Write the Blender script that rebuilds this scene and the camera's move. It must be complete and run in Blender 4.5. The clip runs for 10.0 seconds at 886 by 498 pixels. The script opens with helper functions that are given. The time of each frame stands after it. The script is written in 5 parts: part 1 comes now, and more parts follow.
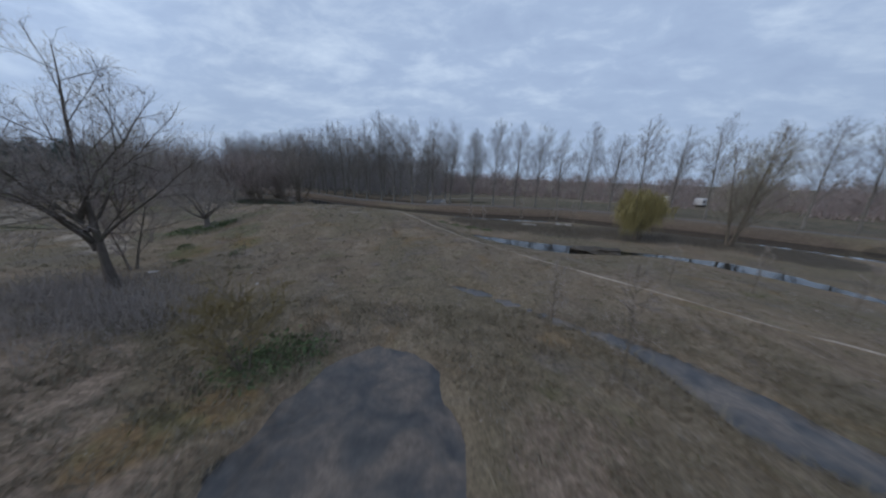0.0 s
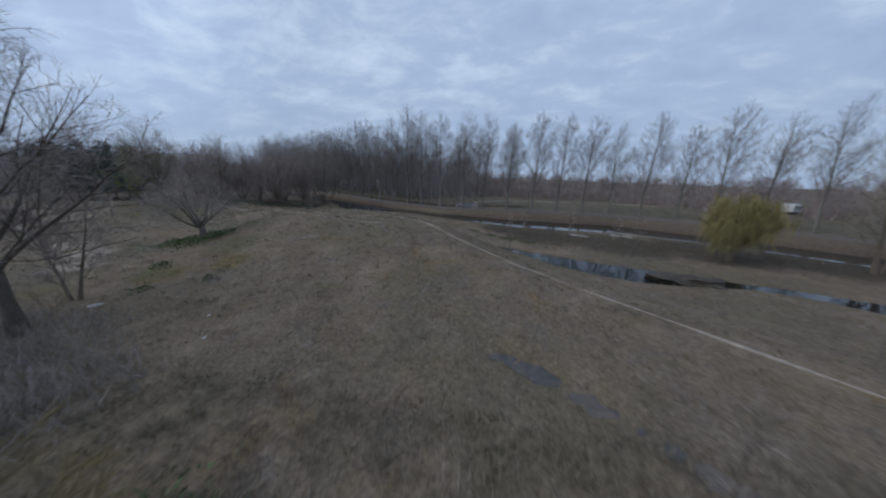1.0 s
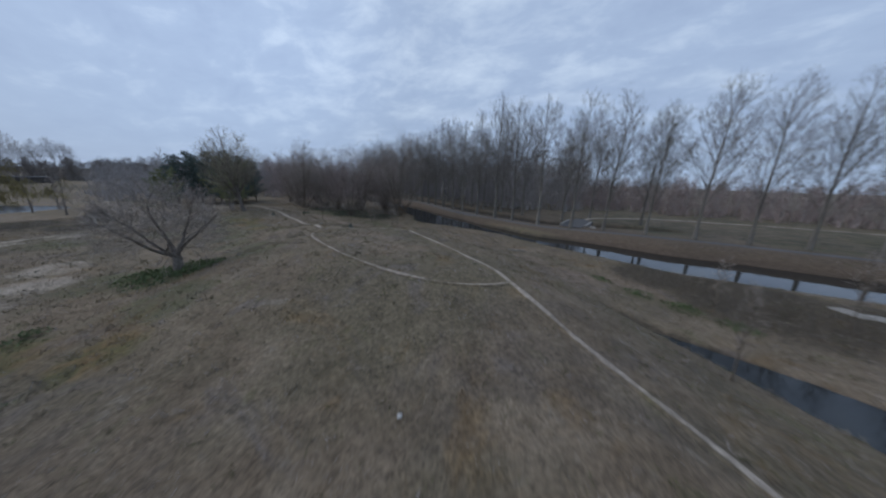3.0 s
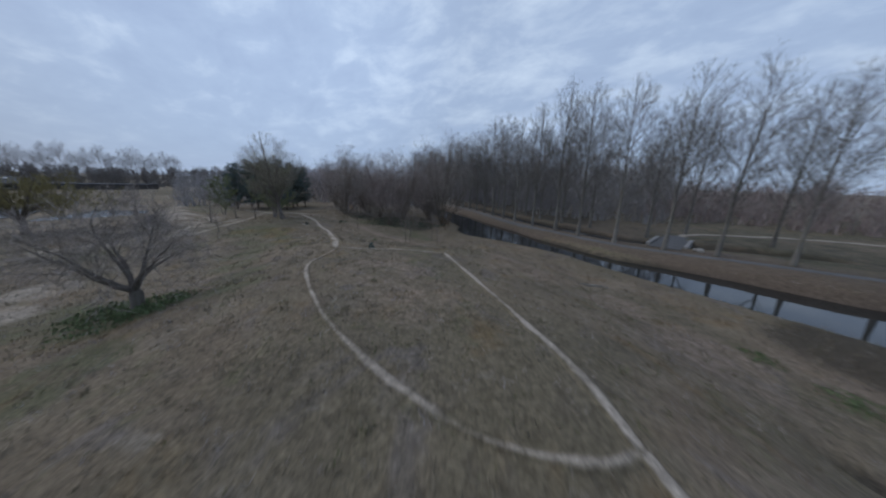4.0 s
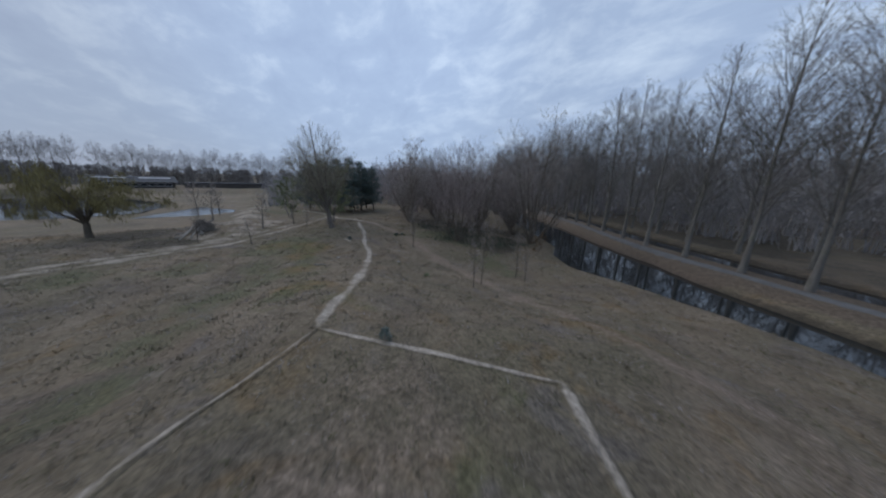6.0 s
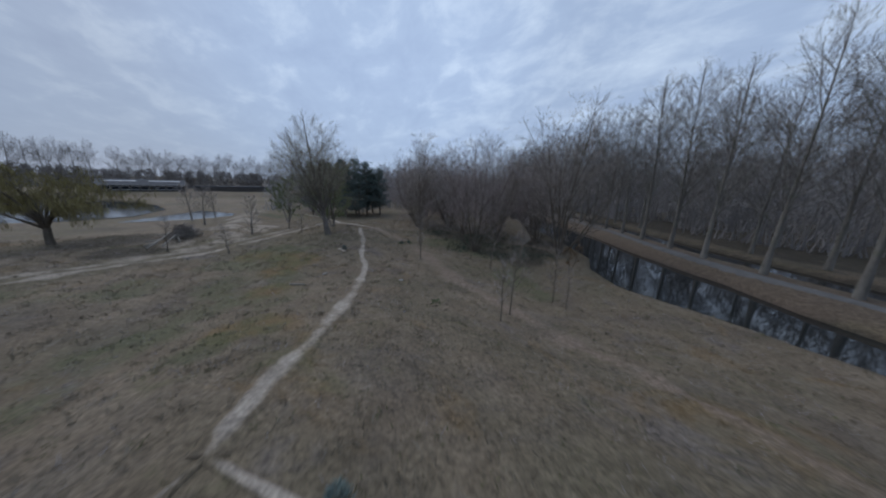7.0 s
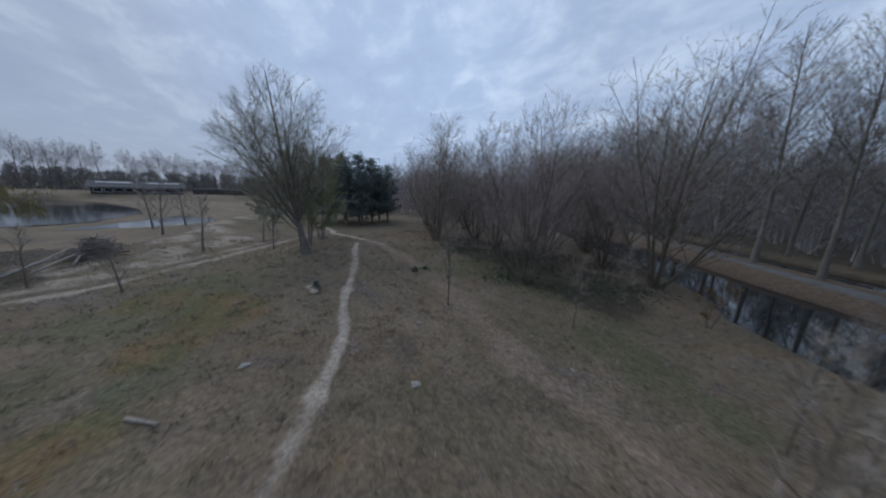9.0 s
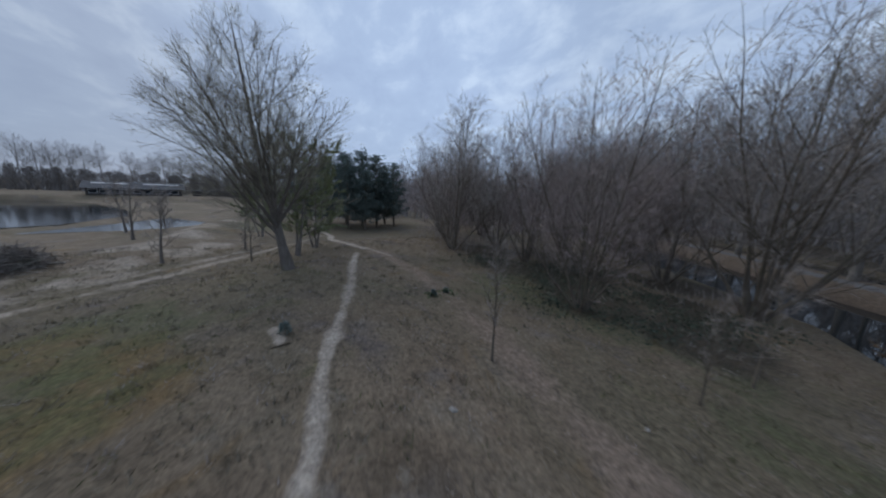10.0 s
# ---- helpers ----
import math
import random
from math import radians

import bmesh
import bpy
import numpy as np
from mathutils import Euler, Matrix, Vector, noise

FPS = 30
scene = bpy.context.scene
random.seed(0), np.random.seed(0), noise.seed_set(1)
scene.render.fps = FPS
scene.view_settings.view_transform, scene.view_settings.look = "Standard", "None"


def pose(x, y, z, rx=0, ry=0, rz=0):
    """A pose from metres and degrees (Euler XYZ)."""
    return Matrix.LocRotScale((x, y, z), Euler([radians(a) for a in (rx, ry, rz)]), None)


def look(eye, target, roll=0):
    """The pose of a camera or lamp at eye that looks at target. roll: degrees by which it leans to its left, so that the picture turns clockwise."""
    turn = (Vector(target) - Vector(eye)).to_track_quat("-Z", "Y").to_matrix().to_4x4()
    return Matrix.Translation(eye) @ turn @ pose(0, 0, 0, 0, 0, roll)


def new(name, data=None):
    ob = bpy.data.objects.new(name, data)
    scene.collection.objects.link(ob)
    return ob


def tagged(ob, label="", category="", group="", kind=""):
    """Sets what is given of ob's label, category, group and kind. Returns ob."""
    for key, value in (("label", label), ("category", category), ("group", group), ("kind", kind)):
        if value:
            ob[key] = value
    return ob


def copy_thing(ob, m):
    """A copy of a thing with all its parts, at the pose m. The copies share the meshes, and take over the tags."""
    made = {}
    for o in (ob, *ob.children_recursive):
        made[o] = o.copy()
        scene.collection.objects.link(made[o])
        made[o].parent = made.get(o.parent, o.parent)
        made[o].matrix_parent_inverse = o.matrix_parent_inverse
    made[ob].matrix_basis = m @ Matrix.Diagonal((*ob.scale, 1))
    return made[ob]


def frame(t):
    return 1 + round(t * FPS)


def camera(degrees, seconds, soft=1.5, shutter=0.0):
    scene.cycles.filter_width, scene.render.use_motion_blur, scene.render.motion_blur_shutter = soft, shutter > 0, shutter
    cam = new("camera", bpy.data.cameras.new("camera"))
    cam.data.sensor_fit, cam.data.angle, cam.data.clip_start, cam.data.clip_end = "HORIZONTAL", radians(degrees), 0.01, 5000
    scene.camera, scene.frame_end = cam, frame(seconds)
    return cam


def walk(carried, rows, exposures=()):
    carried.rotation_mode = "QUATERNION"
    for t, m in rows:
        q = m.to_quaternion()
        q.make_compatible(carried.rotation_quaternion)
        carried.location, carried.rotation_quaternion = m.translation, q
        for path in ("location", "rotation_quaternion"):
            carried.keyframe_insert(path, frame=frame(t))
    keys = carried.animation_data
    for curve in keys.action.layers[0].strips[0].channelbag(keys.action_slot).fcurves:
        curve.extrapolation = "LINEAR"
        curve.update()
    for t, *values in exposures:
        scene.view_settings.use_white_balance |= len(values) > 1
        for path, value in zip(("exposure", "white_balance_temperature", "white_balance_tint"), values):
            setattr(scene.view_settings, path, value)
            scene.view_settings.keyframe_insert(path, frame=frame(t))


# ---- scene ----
# camera and its way
cam = camera(118.1, 10.0, soft=2.1, shutter=0.5)
PATH = [
    (0, (-0.19, 1.65, 6.674), (-0.264, 3.577, 6.146), 2.1),
    (0.5, (-0.491, 4.839, 6.703), (-0.669, 6.761, 6.179), 1.9),
    (1, (-0.837, 7.807, 6.806), (-1.124, 9.713, 6.273), 2.0),
    (1.5, (-1.219, 11.072, 6.83), (-1.649, 12.951, 6.296), 2.0),
    (2, (-1.805, 14.221, 6.77), (-2.38, 16.063, 6.243), 1.9),
    (2.5, (-2.806, 17.802, 6.691), (-3.55, 19.585, 6.173), 2.0),
    (4, (-6.909, 27.052, 6.987), (-8.123, 28.565, 6.5), 1.6),
    (4.5, (-9.055, 29.819, 7.178), (-10.411, 31.205, 6.685), 1.5),
    (5, (-11.2, 31.949, 7.223), (-12.66, 33.222, 6.724), 1.6),
    (5.5, (-13.529, 34.081, 7.367), (-15.072, 35.245, 6.855), 1.7),
    (7, (-19.964, 38.388, 6.645), (-21.611, 39.42, 6.172), 1.7),
    (7.5, (-22.333, 39.536, 6.495), (-23.994, 40.549, 6.033), 1.8),
    (8, (-24.607, 40.48, 6.302), (-26.28, 41.481, 5.853), 1.9),
    (8.5, (-27.01, 41.386, 6.119), (-28.695, 42.369, 5.678), 1.9),
    (9, (-29.311, 42.123, 5.892), (-31.006, 43.094, 5.46), 2.0),
    (9.5, (-31.732, 42.871, 5.651), (-33.438, 43.827, 5.231), 2.0),
    (10, (-34.094, 43.483, 5.416), (-35.81, 44.426, 5.01), 2.2),
]
walk(cam, [(t, look(eye, target, roll)) for t, eye, target, roll in PATH])

# ---- light: a cloudy evening sky and a weak, very broad sun behind the clouds ----
SUN_UP, SUN_TURN = 22.0, 250.0
world = bpy.data.worlds.new("evening_sky")
scene.world = world
world.use_nodes = True
wn, wl = world.node_tree.nodes, world.node_tree.links
wn.clear()


def wnode(kind, **props):
    n = wn.new(kind)
    for k, v in props.items():
        n.inputs[k].default_value = v
    return n


def wmath(op, a, b=None):
    n = wn.new("ShaderNodeMath")
    n.operation = op
    for i, v in enumerate((a, b)):
        if v is None:
            continue
        if isinstance(v, (int, float)):
            n.inputs[i].default_value = v
        else:
            wl.new(v, n.inputs[i])
    return n.outputs[0]


coord = wn.new("ShaderNodeTexCoord")
sep = wn.new("ShaderNodeSeparateXYZ")
wl.new(coord.outputs["Generated"], sep.inputs[0])
rise = wmath("ADD", wmath("MAXIMUM", sep.outputs[2], 0.0), 0.24)
flat = wn.new("ShaderNodeCombineXYZ")
wl.new(wmath("DIVIDE", sep.outputs[0], rise), flat.inputs[0])
wl.new(wmath("DIVIDE", sep.outputs[1], rise), flat.inputs[1])
spin = wn.new("ShaderNodeMapping")
spin.inputs["Rotation"].default_value = (0, 0, radians(38))
spin.inputs["Scale"].default_value = (0.8, 1.15, 1.0)
wl.new(flat.outputs[0], spin.inputs[0])
billow = wnode("ShaderNodeTexNoise", Scale=4.2, Detail=9.0, Roughness=0.60, Distortion=0.25)
wl.new(spin.outputs[0], billow.inputs["Vector"])
broad = wnode("ShaderNodeTexNoise", Scale=0.55, Detail=3.0, Roughness=0.5)
wl.new(spin.outputs[0], broad.inputs["Vector"])
both = wmath("ADD", wmath("MULTIPLY", billow.outputs[0], 0.62), wmath("MULTIPLY", broad.outputs[0], 0.38))
ramp = wn.new("ShaderNodeValToRGB")
ramp.color_ramp.elements[0].position, ramp.color_ramp.elements[0].color = 0.36, (0.345, 0.450, 0.655, 1)
ramp.color_ramp.elements[1].position, ramp.color_ramp.elements[1].color = 0.70, (0.610, 0.735, 0.915, 1)
mid = ramp.color_ramp.elements.new(0.50)
mid.color = (0.390, 0.505, 0.712, 1)
wl.new(both, ramp.inputs[0])
# towards the horizon the deck turns even and paler
low = wn.new("ShaderNodeMapRange")
low.inputs[1].default_value, low.inputs[2].default_value = 0.0, 0.32
low.inputs[3].default_value, low.inputs[4].default_value = 0.8, 0.0
wl.new(sep.outputs[2], low.inputs[0])
haze = wn.new("ShaderNodeMix")
haze.data_type = "RGBA"
wl.new(low.outputs[0], haze.inputs[0])
wl.new(ramp.outputs[0], haze.inputs[6])
haze.inputs[7].default_value = (0.345, 0.450, 0.630, 1)
deck = wn.new("ShaderNodeBackground")
wl.new(haze.outputs[2], deck.inputs[0])
# the deck is thicker towards the south
thick = wmath("MINIMUM", wmath("ADD", wmath("MULTIPLY", sep.outputs[1], 0.15), 0.885), 1.01)
# and thinner, so brighter, low in the west
west = wn.new("ShaderNodeVectorMath")
west.operation = "DOT_PRODUCT"
west.inputs[1].default_value = Vector((-0.88, 0.28, 0.38)).normalized()
wl.new(coord.outputs["Generated"], west.inputs[0])
glow = wn.new("ShaderNodeMapRange")
glow.interpolation_type = "SMOOTHSTEP"
glow.inputs[1].default_value, glow.inputs[2].default_value = 0.80, 1.0
glow.inputs[3].default_value, glow.inputs[4].default_value = 0.0, 0.20
wl.new(west.outputs["Value"], glow.inputs[0])
thick = wmath("ADD", thick, glow.outputs[0])
wl.new(thick, deck.inputs[1])
sky = wn.new("ShaderNodeTexSky")
sky.sky_type, sky.sun_disc = "NISHITA", False
sky.sun_elevation, sky.sun_rotation = radians(SUN_UP), radians(SUN_TURN)
clear = wn.new("ShaderNodeBackground")
wl.new(sky.outputs[0], clear.inputs[0])
clear.inputs[1].default_value = 0.05
mixed = wn.new("ShaderNodeMixShader")
mixed.inputs[0].default_value = 0.04
wl.new(deck.outputs[0], mixed.inputs[1])
wl.new(clear.outputs[0], mixed.inputs[2])
wout = wn.new("ShaderNodeOutputWorld")
wl.new(mixed.outputs[0], wout.inputs[0])

sun = new("sun", bpy.data.lights.new("sun", "SUN"))
sun.data.energy, sun.data.angle, sun.data.color = 1.2, radians(60), (1.0, 0.97, 0.94)
# the sky texture's rotation turns clockwise from +y
sun_way = Vector((math.sin(radians(SUN_TURN)) * math.cos(radians(SUN_UP + 18)), math.cos(radians(SUN_TURN)) * math.cos(radians(SUN_UP + 18)), math.sin(radians(SUN_UP + 18))))
sun.matrix_world = look((0, 0, 60), Vector((0, 0, 60)) - sun_way)
scene.view_settings.exposure = 0.0

# ---- materials ----
class Nodes:
    """A small builder of node materials."""

    def __init__(self, name):
        self.mat = bpy.data.materials.new(name)
        self.mat.use_nodes = True
        self.t = self.mat.node_tree
        self.bsdf = self.t.nodes["Principled BSDF"]

    def node(self, kind, **props):
        n = self.t.nodes.new(kind)
        for k, v in props.items():
            self.put(n.inputs[k], v)
        return n

    def put(self, socket, v):
        if isinstance(v, bpy.types.NodeSocket):
            self.t.links.new(v, socket)
        else:
            socket.default_value = v

    def noise(self, scale, detail=4.0, rough=0.55, warp=0.0, where=None):
        n = self.node("ShaderNodeTexNoise", Scale=scale, Detail=detail, Roughness=rough, Distortion=warp)
        self.put(n.inputs["Vector"], where if where is not None else self.place())
        return n.outputs[0]

    def place(self):
        return self.node("ShaderNodeNewGeometry").outputs["Position"]

    def own(self):
        return self.node("ShaderNodeTexCoord").outputs["Object"]

    def ramp(self, v, *stops):
        n = self.node("ShaderNodeValToRGB")
        els = n.color_ramp.elements
        while len(els) < len(stops):
            els.new(0.5)
        for e, (p, c) in zip(els, stops):
            e.position, e.color = p, (*c, 1) if len(c) == 3 else c
        self.put(n.inputs[0], v)
        return n.outputs[0]

    def step(self, v, a, b, lo=0.0, hi=1.0):
        n = self.node("ShaderNodeMapRange")
        n.interpolation_type = "SMOOTHSTEP"
        for i, x in enumerate((v, a, b, lo, hi)):
            self.put(n.inputs[i], x)
        return n.outputs[0]

    def mix(self, f, a, b, way="MIX"):
        n = self.node("ShaderNodeMix")
        n.data_type, n.blend_type = "RGBA", way
        self.put(n.inputs[0], f)
        for i, c in ((6, a), (7, b)):
            self.put(n.inputs[i], c if isinstance(c, bpy.types.NodeSocket) else (*c, 1))
        return n.outputs[2]

    def calc(self, op, a, b=0.0):
        n = self.node("ShaderNodeMath")
        n.operation = op
        self.put(n.inputs[0], a)
        self.put(n.inputs[1], b)
        return n.outputs[0]

    def attr(self, name):
        n = self.node("ShaderNodeAttribute")
        n.attribute_name = name
        return n.outputs["Fac"]

    def done(self, colour, rough=0.9, bump=None, depth=0.02, strength=0.6):
        self.put(self.bsdf.inputs["Base Color"], colour if isinstance(colour, bpy.types.NodeSocket) else (*colour, 1))
        self.put(self.bsdf.inputs["Roughness"], rough)
        self.bsdf.inputs["Specular IOR Level"].default_value = 0.25
        if bump is not None:
            b = self.node("ShaderNodeBump", Strength=strength, Distance=depth)
            self.put(b.inputs["Height"], bump)
            self.t.links.new(b.outputs[0], self.bsdf.inputs["Normal"])
        return self.mat


def ground_material():
    k = Nodes("rough_grassland")
    big = k.noise(0.09, 4, 0.6, 0.6)
    mid = k.noise(0.55, 5, 0.62, 0.4)
    small = k.noise(3.2, 5, 0.7)
    fine = k.noise(17.0, 4, 0.75)
    straw = k.ramp(mid, (0.25, (0.122, 0.094, 0.068)), (0.48, (0.178, 0.140, 0.103)), (0.75, (0.242, 0.200, 0.153)))
    olive = k.ramp(small, (0.3, (0.106, 0.090, 0.062)), (0.7, (0.172, 0.146, 0.104)))
    c = k.mix(k.step(big, 0.38, 0.62), straw, olive)
    umber = k.ramp(small, (0.3, (0.074, 0.063, 0.055)), (0.7, (0.134, 0.114, 0.100)))
    c = k.mix(k.calc("MULTIPLY", k.step(k.noise(0.23, 5, 0.65, 0.8), 0.48, 0.70), 0.6), c, umber)
    c = k.mix(k.calc("MULTIPLY", k.step(k.noise(0.9, 4, 0.7, 0.5), 0.60, 0.72), 0.7), c, (0.215, 0.190, 0.160))
    mauve = k.step(k.noise(0.31, 4, 0.7, 0.7), 0.55, 0.70)
    c = k.mix(k.calc("MULTIPLY", mauve, 0.6), c, k.ramp(small, (0.3, (0.105, 0.092, 0.090)), (0.7, (0.190, 0.168, 0.162))))
    rust = k.step(k.noise(0.27, 5, 0.68, 0.6), 0.55, 0.70)
    c = k.mix(k.calc("MULTIPLY", rust, 0.45), c, k.ramp(small, (0.3, (0.130, 0.080, 0.034)), (0.7, (0.230, 0.150, 0.066))))
    sward = k.step(k.noise(0.36, 5, 0.68, 0.6), 0.57, 0.72)
    c = k.mix(k.calc("MULTIPLY", sward, 0.42), c, k.ramp(small, (0.3, (0.075, 0.084, 0.036)), (0.7, (0.135, 0.142, 0.066))))
    break_up = k.calc("ADD", k.calc("MULTIPLY", k.calc("SUBTRACT", small, 0.5), 0.8), k.calc("MULTIPLY", k.calc("SUBTRACT", mid, 0.5), 1.1))
    pale = k.step(k.calc("ADD", k.attr("straw"), k.calc("MULTIPLY", break_up, 0.8)), 0.25, 0.8)
    c = k.mix(k.calc("MULTIPLY", pale, 0.85), c, k.ramp(small, (0.3, (0.158, 0.118, 0.092)), (0.7, (0.285, 0.224, 0.182))))
    moss = k.step(k.calc("ADD", k.attr("rust"), k.calc("MULTIPLY", break_up, 0.9)), 0.3, 0.75)
    c = k.mix(k.calc("MULTIPLY", moss, 0.7), c, k.ramp(k.noise(0.8, 4, 0.6, 0.4), (0.38, (0.100, 0.100, 0.036)), (0.55, (0.165, 0.108, 0.044)), (0.7, (0.190, 0.120, 0.052))))
    # zones given with the ground: green growth, darker ground and wet banks, bare sand
    green = k.step(k.calc("ADD", k.attr("green"), break_up), 0.35, 0.75)
    c = k.mix(k.calc("MULTIPLY", green, 0.62), c, k.ramp(fine, (0.3, (0.052, 0.064, 0.030)), (0.7, (0.105, 0.118, 0.060))))
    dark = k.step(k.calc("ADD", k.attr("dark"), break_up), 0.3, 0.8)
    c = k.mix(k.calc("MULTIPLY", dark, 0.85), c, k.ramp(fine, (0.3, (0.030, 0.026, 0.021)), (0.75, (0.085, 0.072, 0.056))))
    fallen = k.step(k.calc("ADD", k.attr("leaves"), k.calc("MULTIPLY", k.calc("SUBTRACT", mid, 0.5), 0.9)), 0.3, 0.8)
    c = k.mix(k.calc("MULTIPLY", fallen, 0.85), c, k.ramp(small, (0.3, (0.084, 0.065, 0.051)), (0.7, (0.154, 0.120, 0.096))))
    sand = k.step(k.calc("ADD", k.attr("sand"), k.calc("MULTIPLY", break_up, 0.6)), 0.32, 0.78)
    c = k.mix(sand, c, k.ramp(k.noise(1.3, 5, 0.7), (0.25, (0.255, 0.222, 0.190)), (0.5, (0.345, 0.302, 0.260)), (0.8, (0.440, 0.395, 0.345))))
    tuft = k.noise(7.5, 3, 0.6, 0.6)
    c = k.mix(0.85, c, k.ramp(tuft, (0.30, (0.62, 0.61, 0.60)), (0.70, (1.48, 1.46, 1.41))), "MULTIPLY")
    grain = k.ramp(fine, (0.25, (0.5, 0.5, 0.5)), (0.75, (1.5, 1.5, 1.5)))
    c = k.mix(0.8, c, grain, "MULTIPLY")
    return k.done(c, 0.95, k.calc("ADD", k.calc("MULTIPLY", small, 0.8), k.calc("MULTIPLY", fine, 0.5)), 0.12, 0.8)


def water_material(name, tint, rough=0.03, wave=0.25):
    k = Nodes(name)
    ripple = k.calc("ADD", k.noise(1.1, 3, 0.5), k.calc("MULTIPLY", k.noise(5.5, 2, 0.5), 0.35))
    mud = k.ramp(k.noise(0.7, 4, 0.6), (0.3, tint), (0.7, tuple(v * 1.8 for v in tint)))
    k.done(mud, rough, ripple, 0.02, wave)
    k.bsdf.inputs["IOR"].default_value = 1.33
    k.bsdf.inputs["Specular IOR Level"].default_value = 0.5
    return k.mat


def puddle_material():
    """Shallow water over silt and drowned grass that shows through in patches."""
    k = Nodes("shallow_muddy_water")
    silt = k.step(k.noise(0.6, 5, 0.6, 0.5), 0.36, 0.72)
    c = k.mix(silt, k.ramp(k.noise(2.4, 4, 0.6), (0.3, (0.038, 0.040, 0.044)), (0.7, (0.070, 0.070, 0.072))), k.ramp(k.noise(6.0, 4, 0.7), (0.3, (0.100, 0.082, 0.068)), (0.7, (0.185, 0.152, 0.128))))
    k.done(c, 0.06, k.noise(4.0, 3, 0.5), 0.02, 0.08)
    k.bsdf.inputs["IOR"].default_value = 1.33
    k.bsdf.inputs["Specular IOR Level"].default_value = 0.5
    return k.mat


def bark_material(name, a, b, scale=6.0, moss=0.0):
    k = Nodes(name)
    stretch = k.node("ShaderNodeMapping")
    stretch.inputs["Scale"].default_value = (1, 1, 0.22)
    k.put(stretch.inputs[0], k.own())
    n = k.noise(scale, 6, 0.65, 0.3, stretch.outputs[0])
    info = k.node("ShaderNodeObjectInfo").outputs["Random"]
    c = k.ramp(n, (0.28, a), (0.72, b))
    c = k.mix(k.step(info, 0.0, 1.0, 0.0, 0.35), c, tuple(v * 0.6 for v in a))
    if moss:
        c = k.mix(k.calc("MULTIPLY", k.step(k.noise(1.2, 3, 0.6, 0, k.own()), 0.45, 0.7), moss), c, (0.095, 0.115, 0.055))
    return k.done(c, 0.9, n, 0.03, 0.7)


def twig_material(name, a, b, through=0.0):
    k = Nodes(name)
    geo = k.node("ShaderNodeNewGeometry").outputs["Random Per Island"]
    info = k.node("ShaderNodeObjectInfo").outputs["Random"]
    c = k.ramp(geo, (0.0, a), (1.0, b))
    c = k.mix(k.step(info, 0, 1, 0, 0.4), c, tuple(0.7 * v for v in a))
    return k.done(c, 0.85)


def blade_material(name, a, b):
    """Grass blades that take the tint of the sward they stand in."""
    k = Nodes(name)
    geo = k.node("ShaderNodeNewGeometry").outputs["Random Per Island"]
    c = k.ramp(geo, (0.0, a), (1.0, b))
    mauve = k.step(k.noise(0.31, 4, 0.7, 0.7), 0.55, 0.70)
    c = k.mix(k.calc("MULTIPLY", mauve, 0.7), c, (0.135, 0.117, 0.112))
    rust = k.step(k.noise(0.27, 5, 0.68, 0.6), 0.55, 0.70)
    c = k.mix(k.calc("MULTIPLY", rust, 0.7), c, (0.185, 0.115, 0.048))
    sward = k.step(k.noise(0.36, 5, 0.68, 0.6), 0.57, 0.72)
    c = k.mix(k.calc("MULTIPLY", sward, 0.65), c, (0.100, 0.108, 0.046))
    return k.done(c, 0.85)


def plain_material(name, a, b, rough=0.7, scale=4.0, bump=0.01, metal=0.0):
    k = Nodes(name)
    n = k.noise(scale, 5, 0.65, 0.2, k.own())
    m = k.done(k.ramp(n, (0.3, a), (0.7, b)), rough, n, bump, 0.4)
    k.bsdf.inputs["Metallic"].default_value = metal
    return m


M_GROUND = ground_material()
M_CANAL = water_material("still_canal_water", (0.010, 0.012, 0.013), 0.02, 0.10)
M_POND = water_material("pond_water", (0.016, 0.020, 0.022), 0.06, 0.30)
M_PUDDLE = puddle_material()
M_POPLAR = bark_material("poplar_bark", (0.130, 0.122, 0.112), (0.290, 0.272, 0.248), 5.0, 0.35)
M_BARK = bark_material("grey_brown_bark", (0.098, 0.082, 0.068), (0.245, 0.210, 0.171), 8.0, 0.25)
M_DARKBARK = bark_material("dark_bark", (0.112, 0.099, 0.091), (0.275, 0.245, 0.220), 8.0, 0.3)
M_WETBARK = bark_material("damp_brown_bark", (0.084, 0.070, 0.061), (0.205, 0.174, 0.150), 8.0, 0.25)
M_ALDER = bark_material("grey_alder_bark", (0.170, 0.152, 0.143), (0.370, 0.335, 0.312), 8.0, 0.2)
M_TWIG = twig_material("bare_twigs", (0.275, 0.242, 0.225), (0.480, 0.428, 0.396))
M_TWIG_POPLAR = twig_material("poplar_twigs", (0.170, 0.158, 0.152), (0.310, 0.288, 0.275))
M_TWIG_RED = twig_material("reddish_alder_twigs", (0.290, 0.238, 0.230), (0.480, 0.400, 0.385))
M_TWIG_PALE = twig_material("pale_willow_twigs", (0.250, 0.230, 0.180), (0.440, 0.402, 0.315))
# distance haze is put into these base colours: paler, greyer wood
M_TWIG_HAZED = twig_material("hazed_far_twigs", (0.300, 0.285, 0.288), (0.460, 0.438, 0.435))
M_BARK_HAZED = bark_material("hazed_far_bark", (0.250, 0.238, 0.235), (0.410, 0.390, 0.380), 6.0)
M_GOLD = twig_material("golden_willow_shoots", (0.200, 0.172, 0.076), (0.345, 0.298, 0.138))
M_TAN = twig_material("tan_shrub_twigs", (0.180, 0.140, 0.062), (0.310, 0.250, 0.125))
M_YOUNG = twig_material("young_olive_leaves", (0.178, 0.202, 0.108), (0.310, 0.345, 0.190))
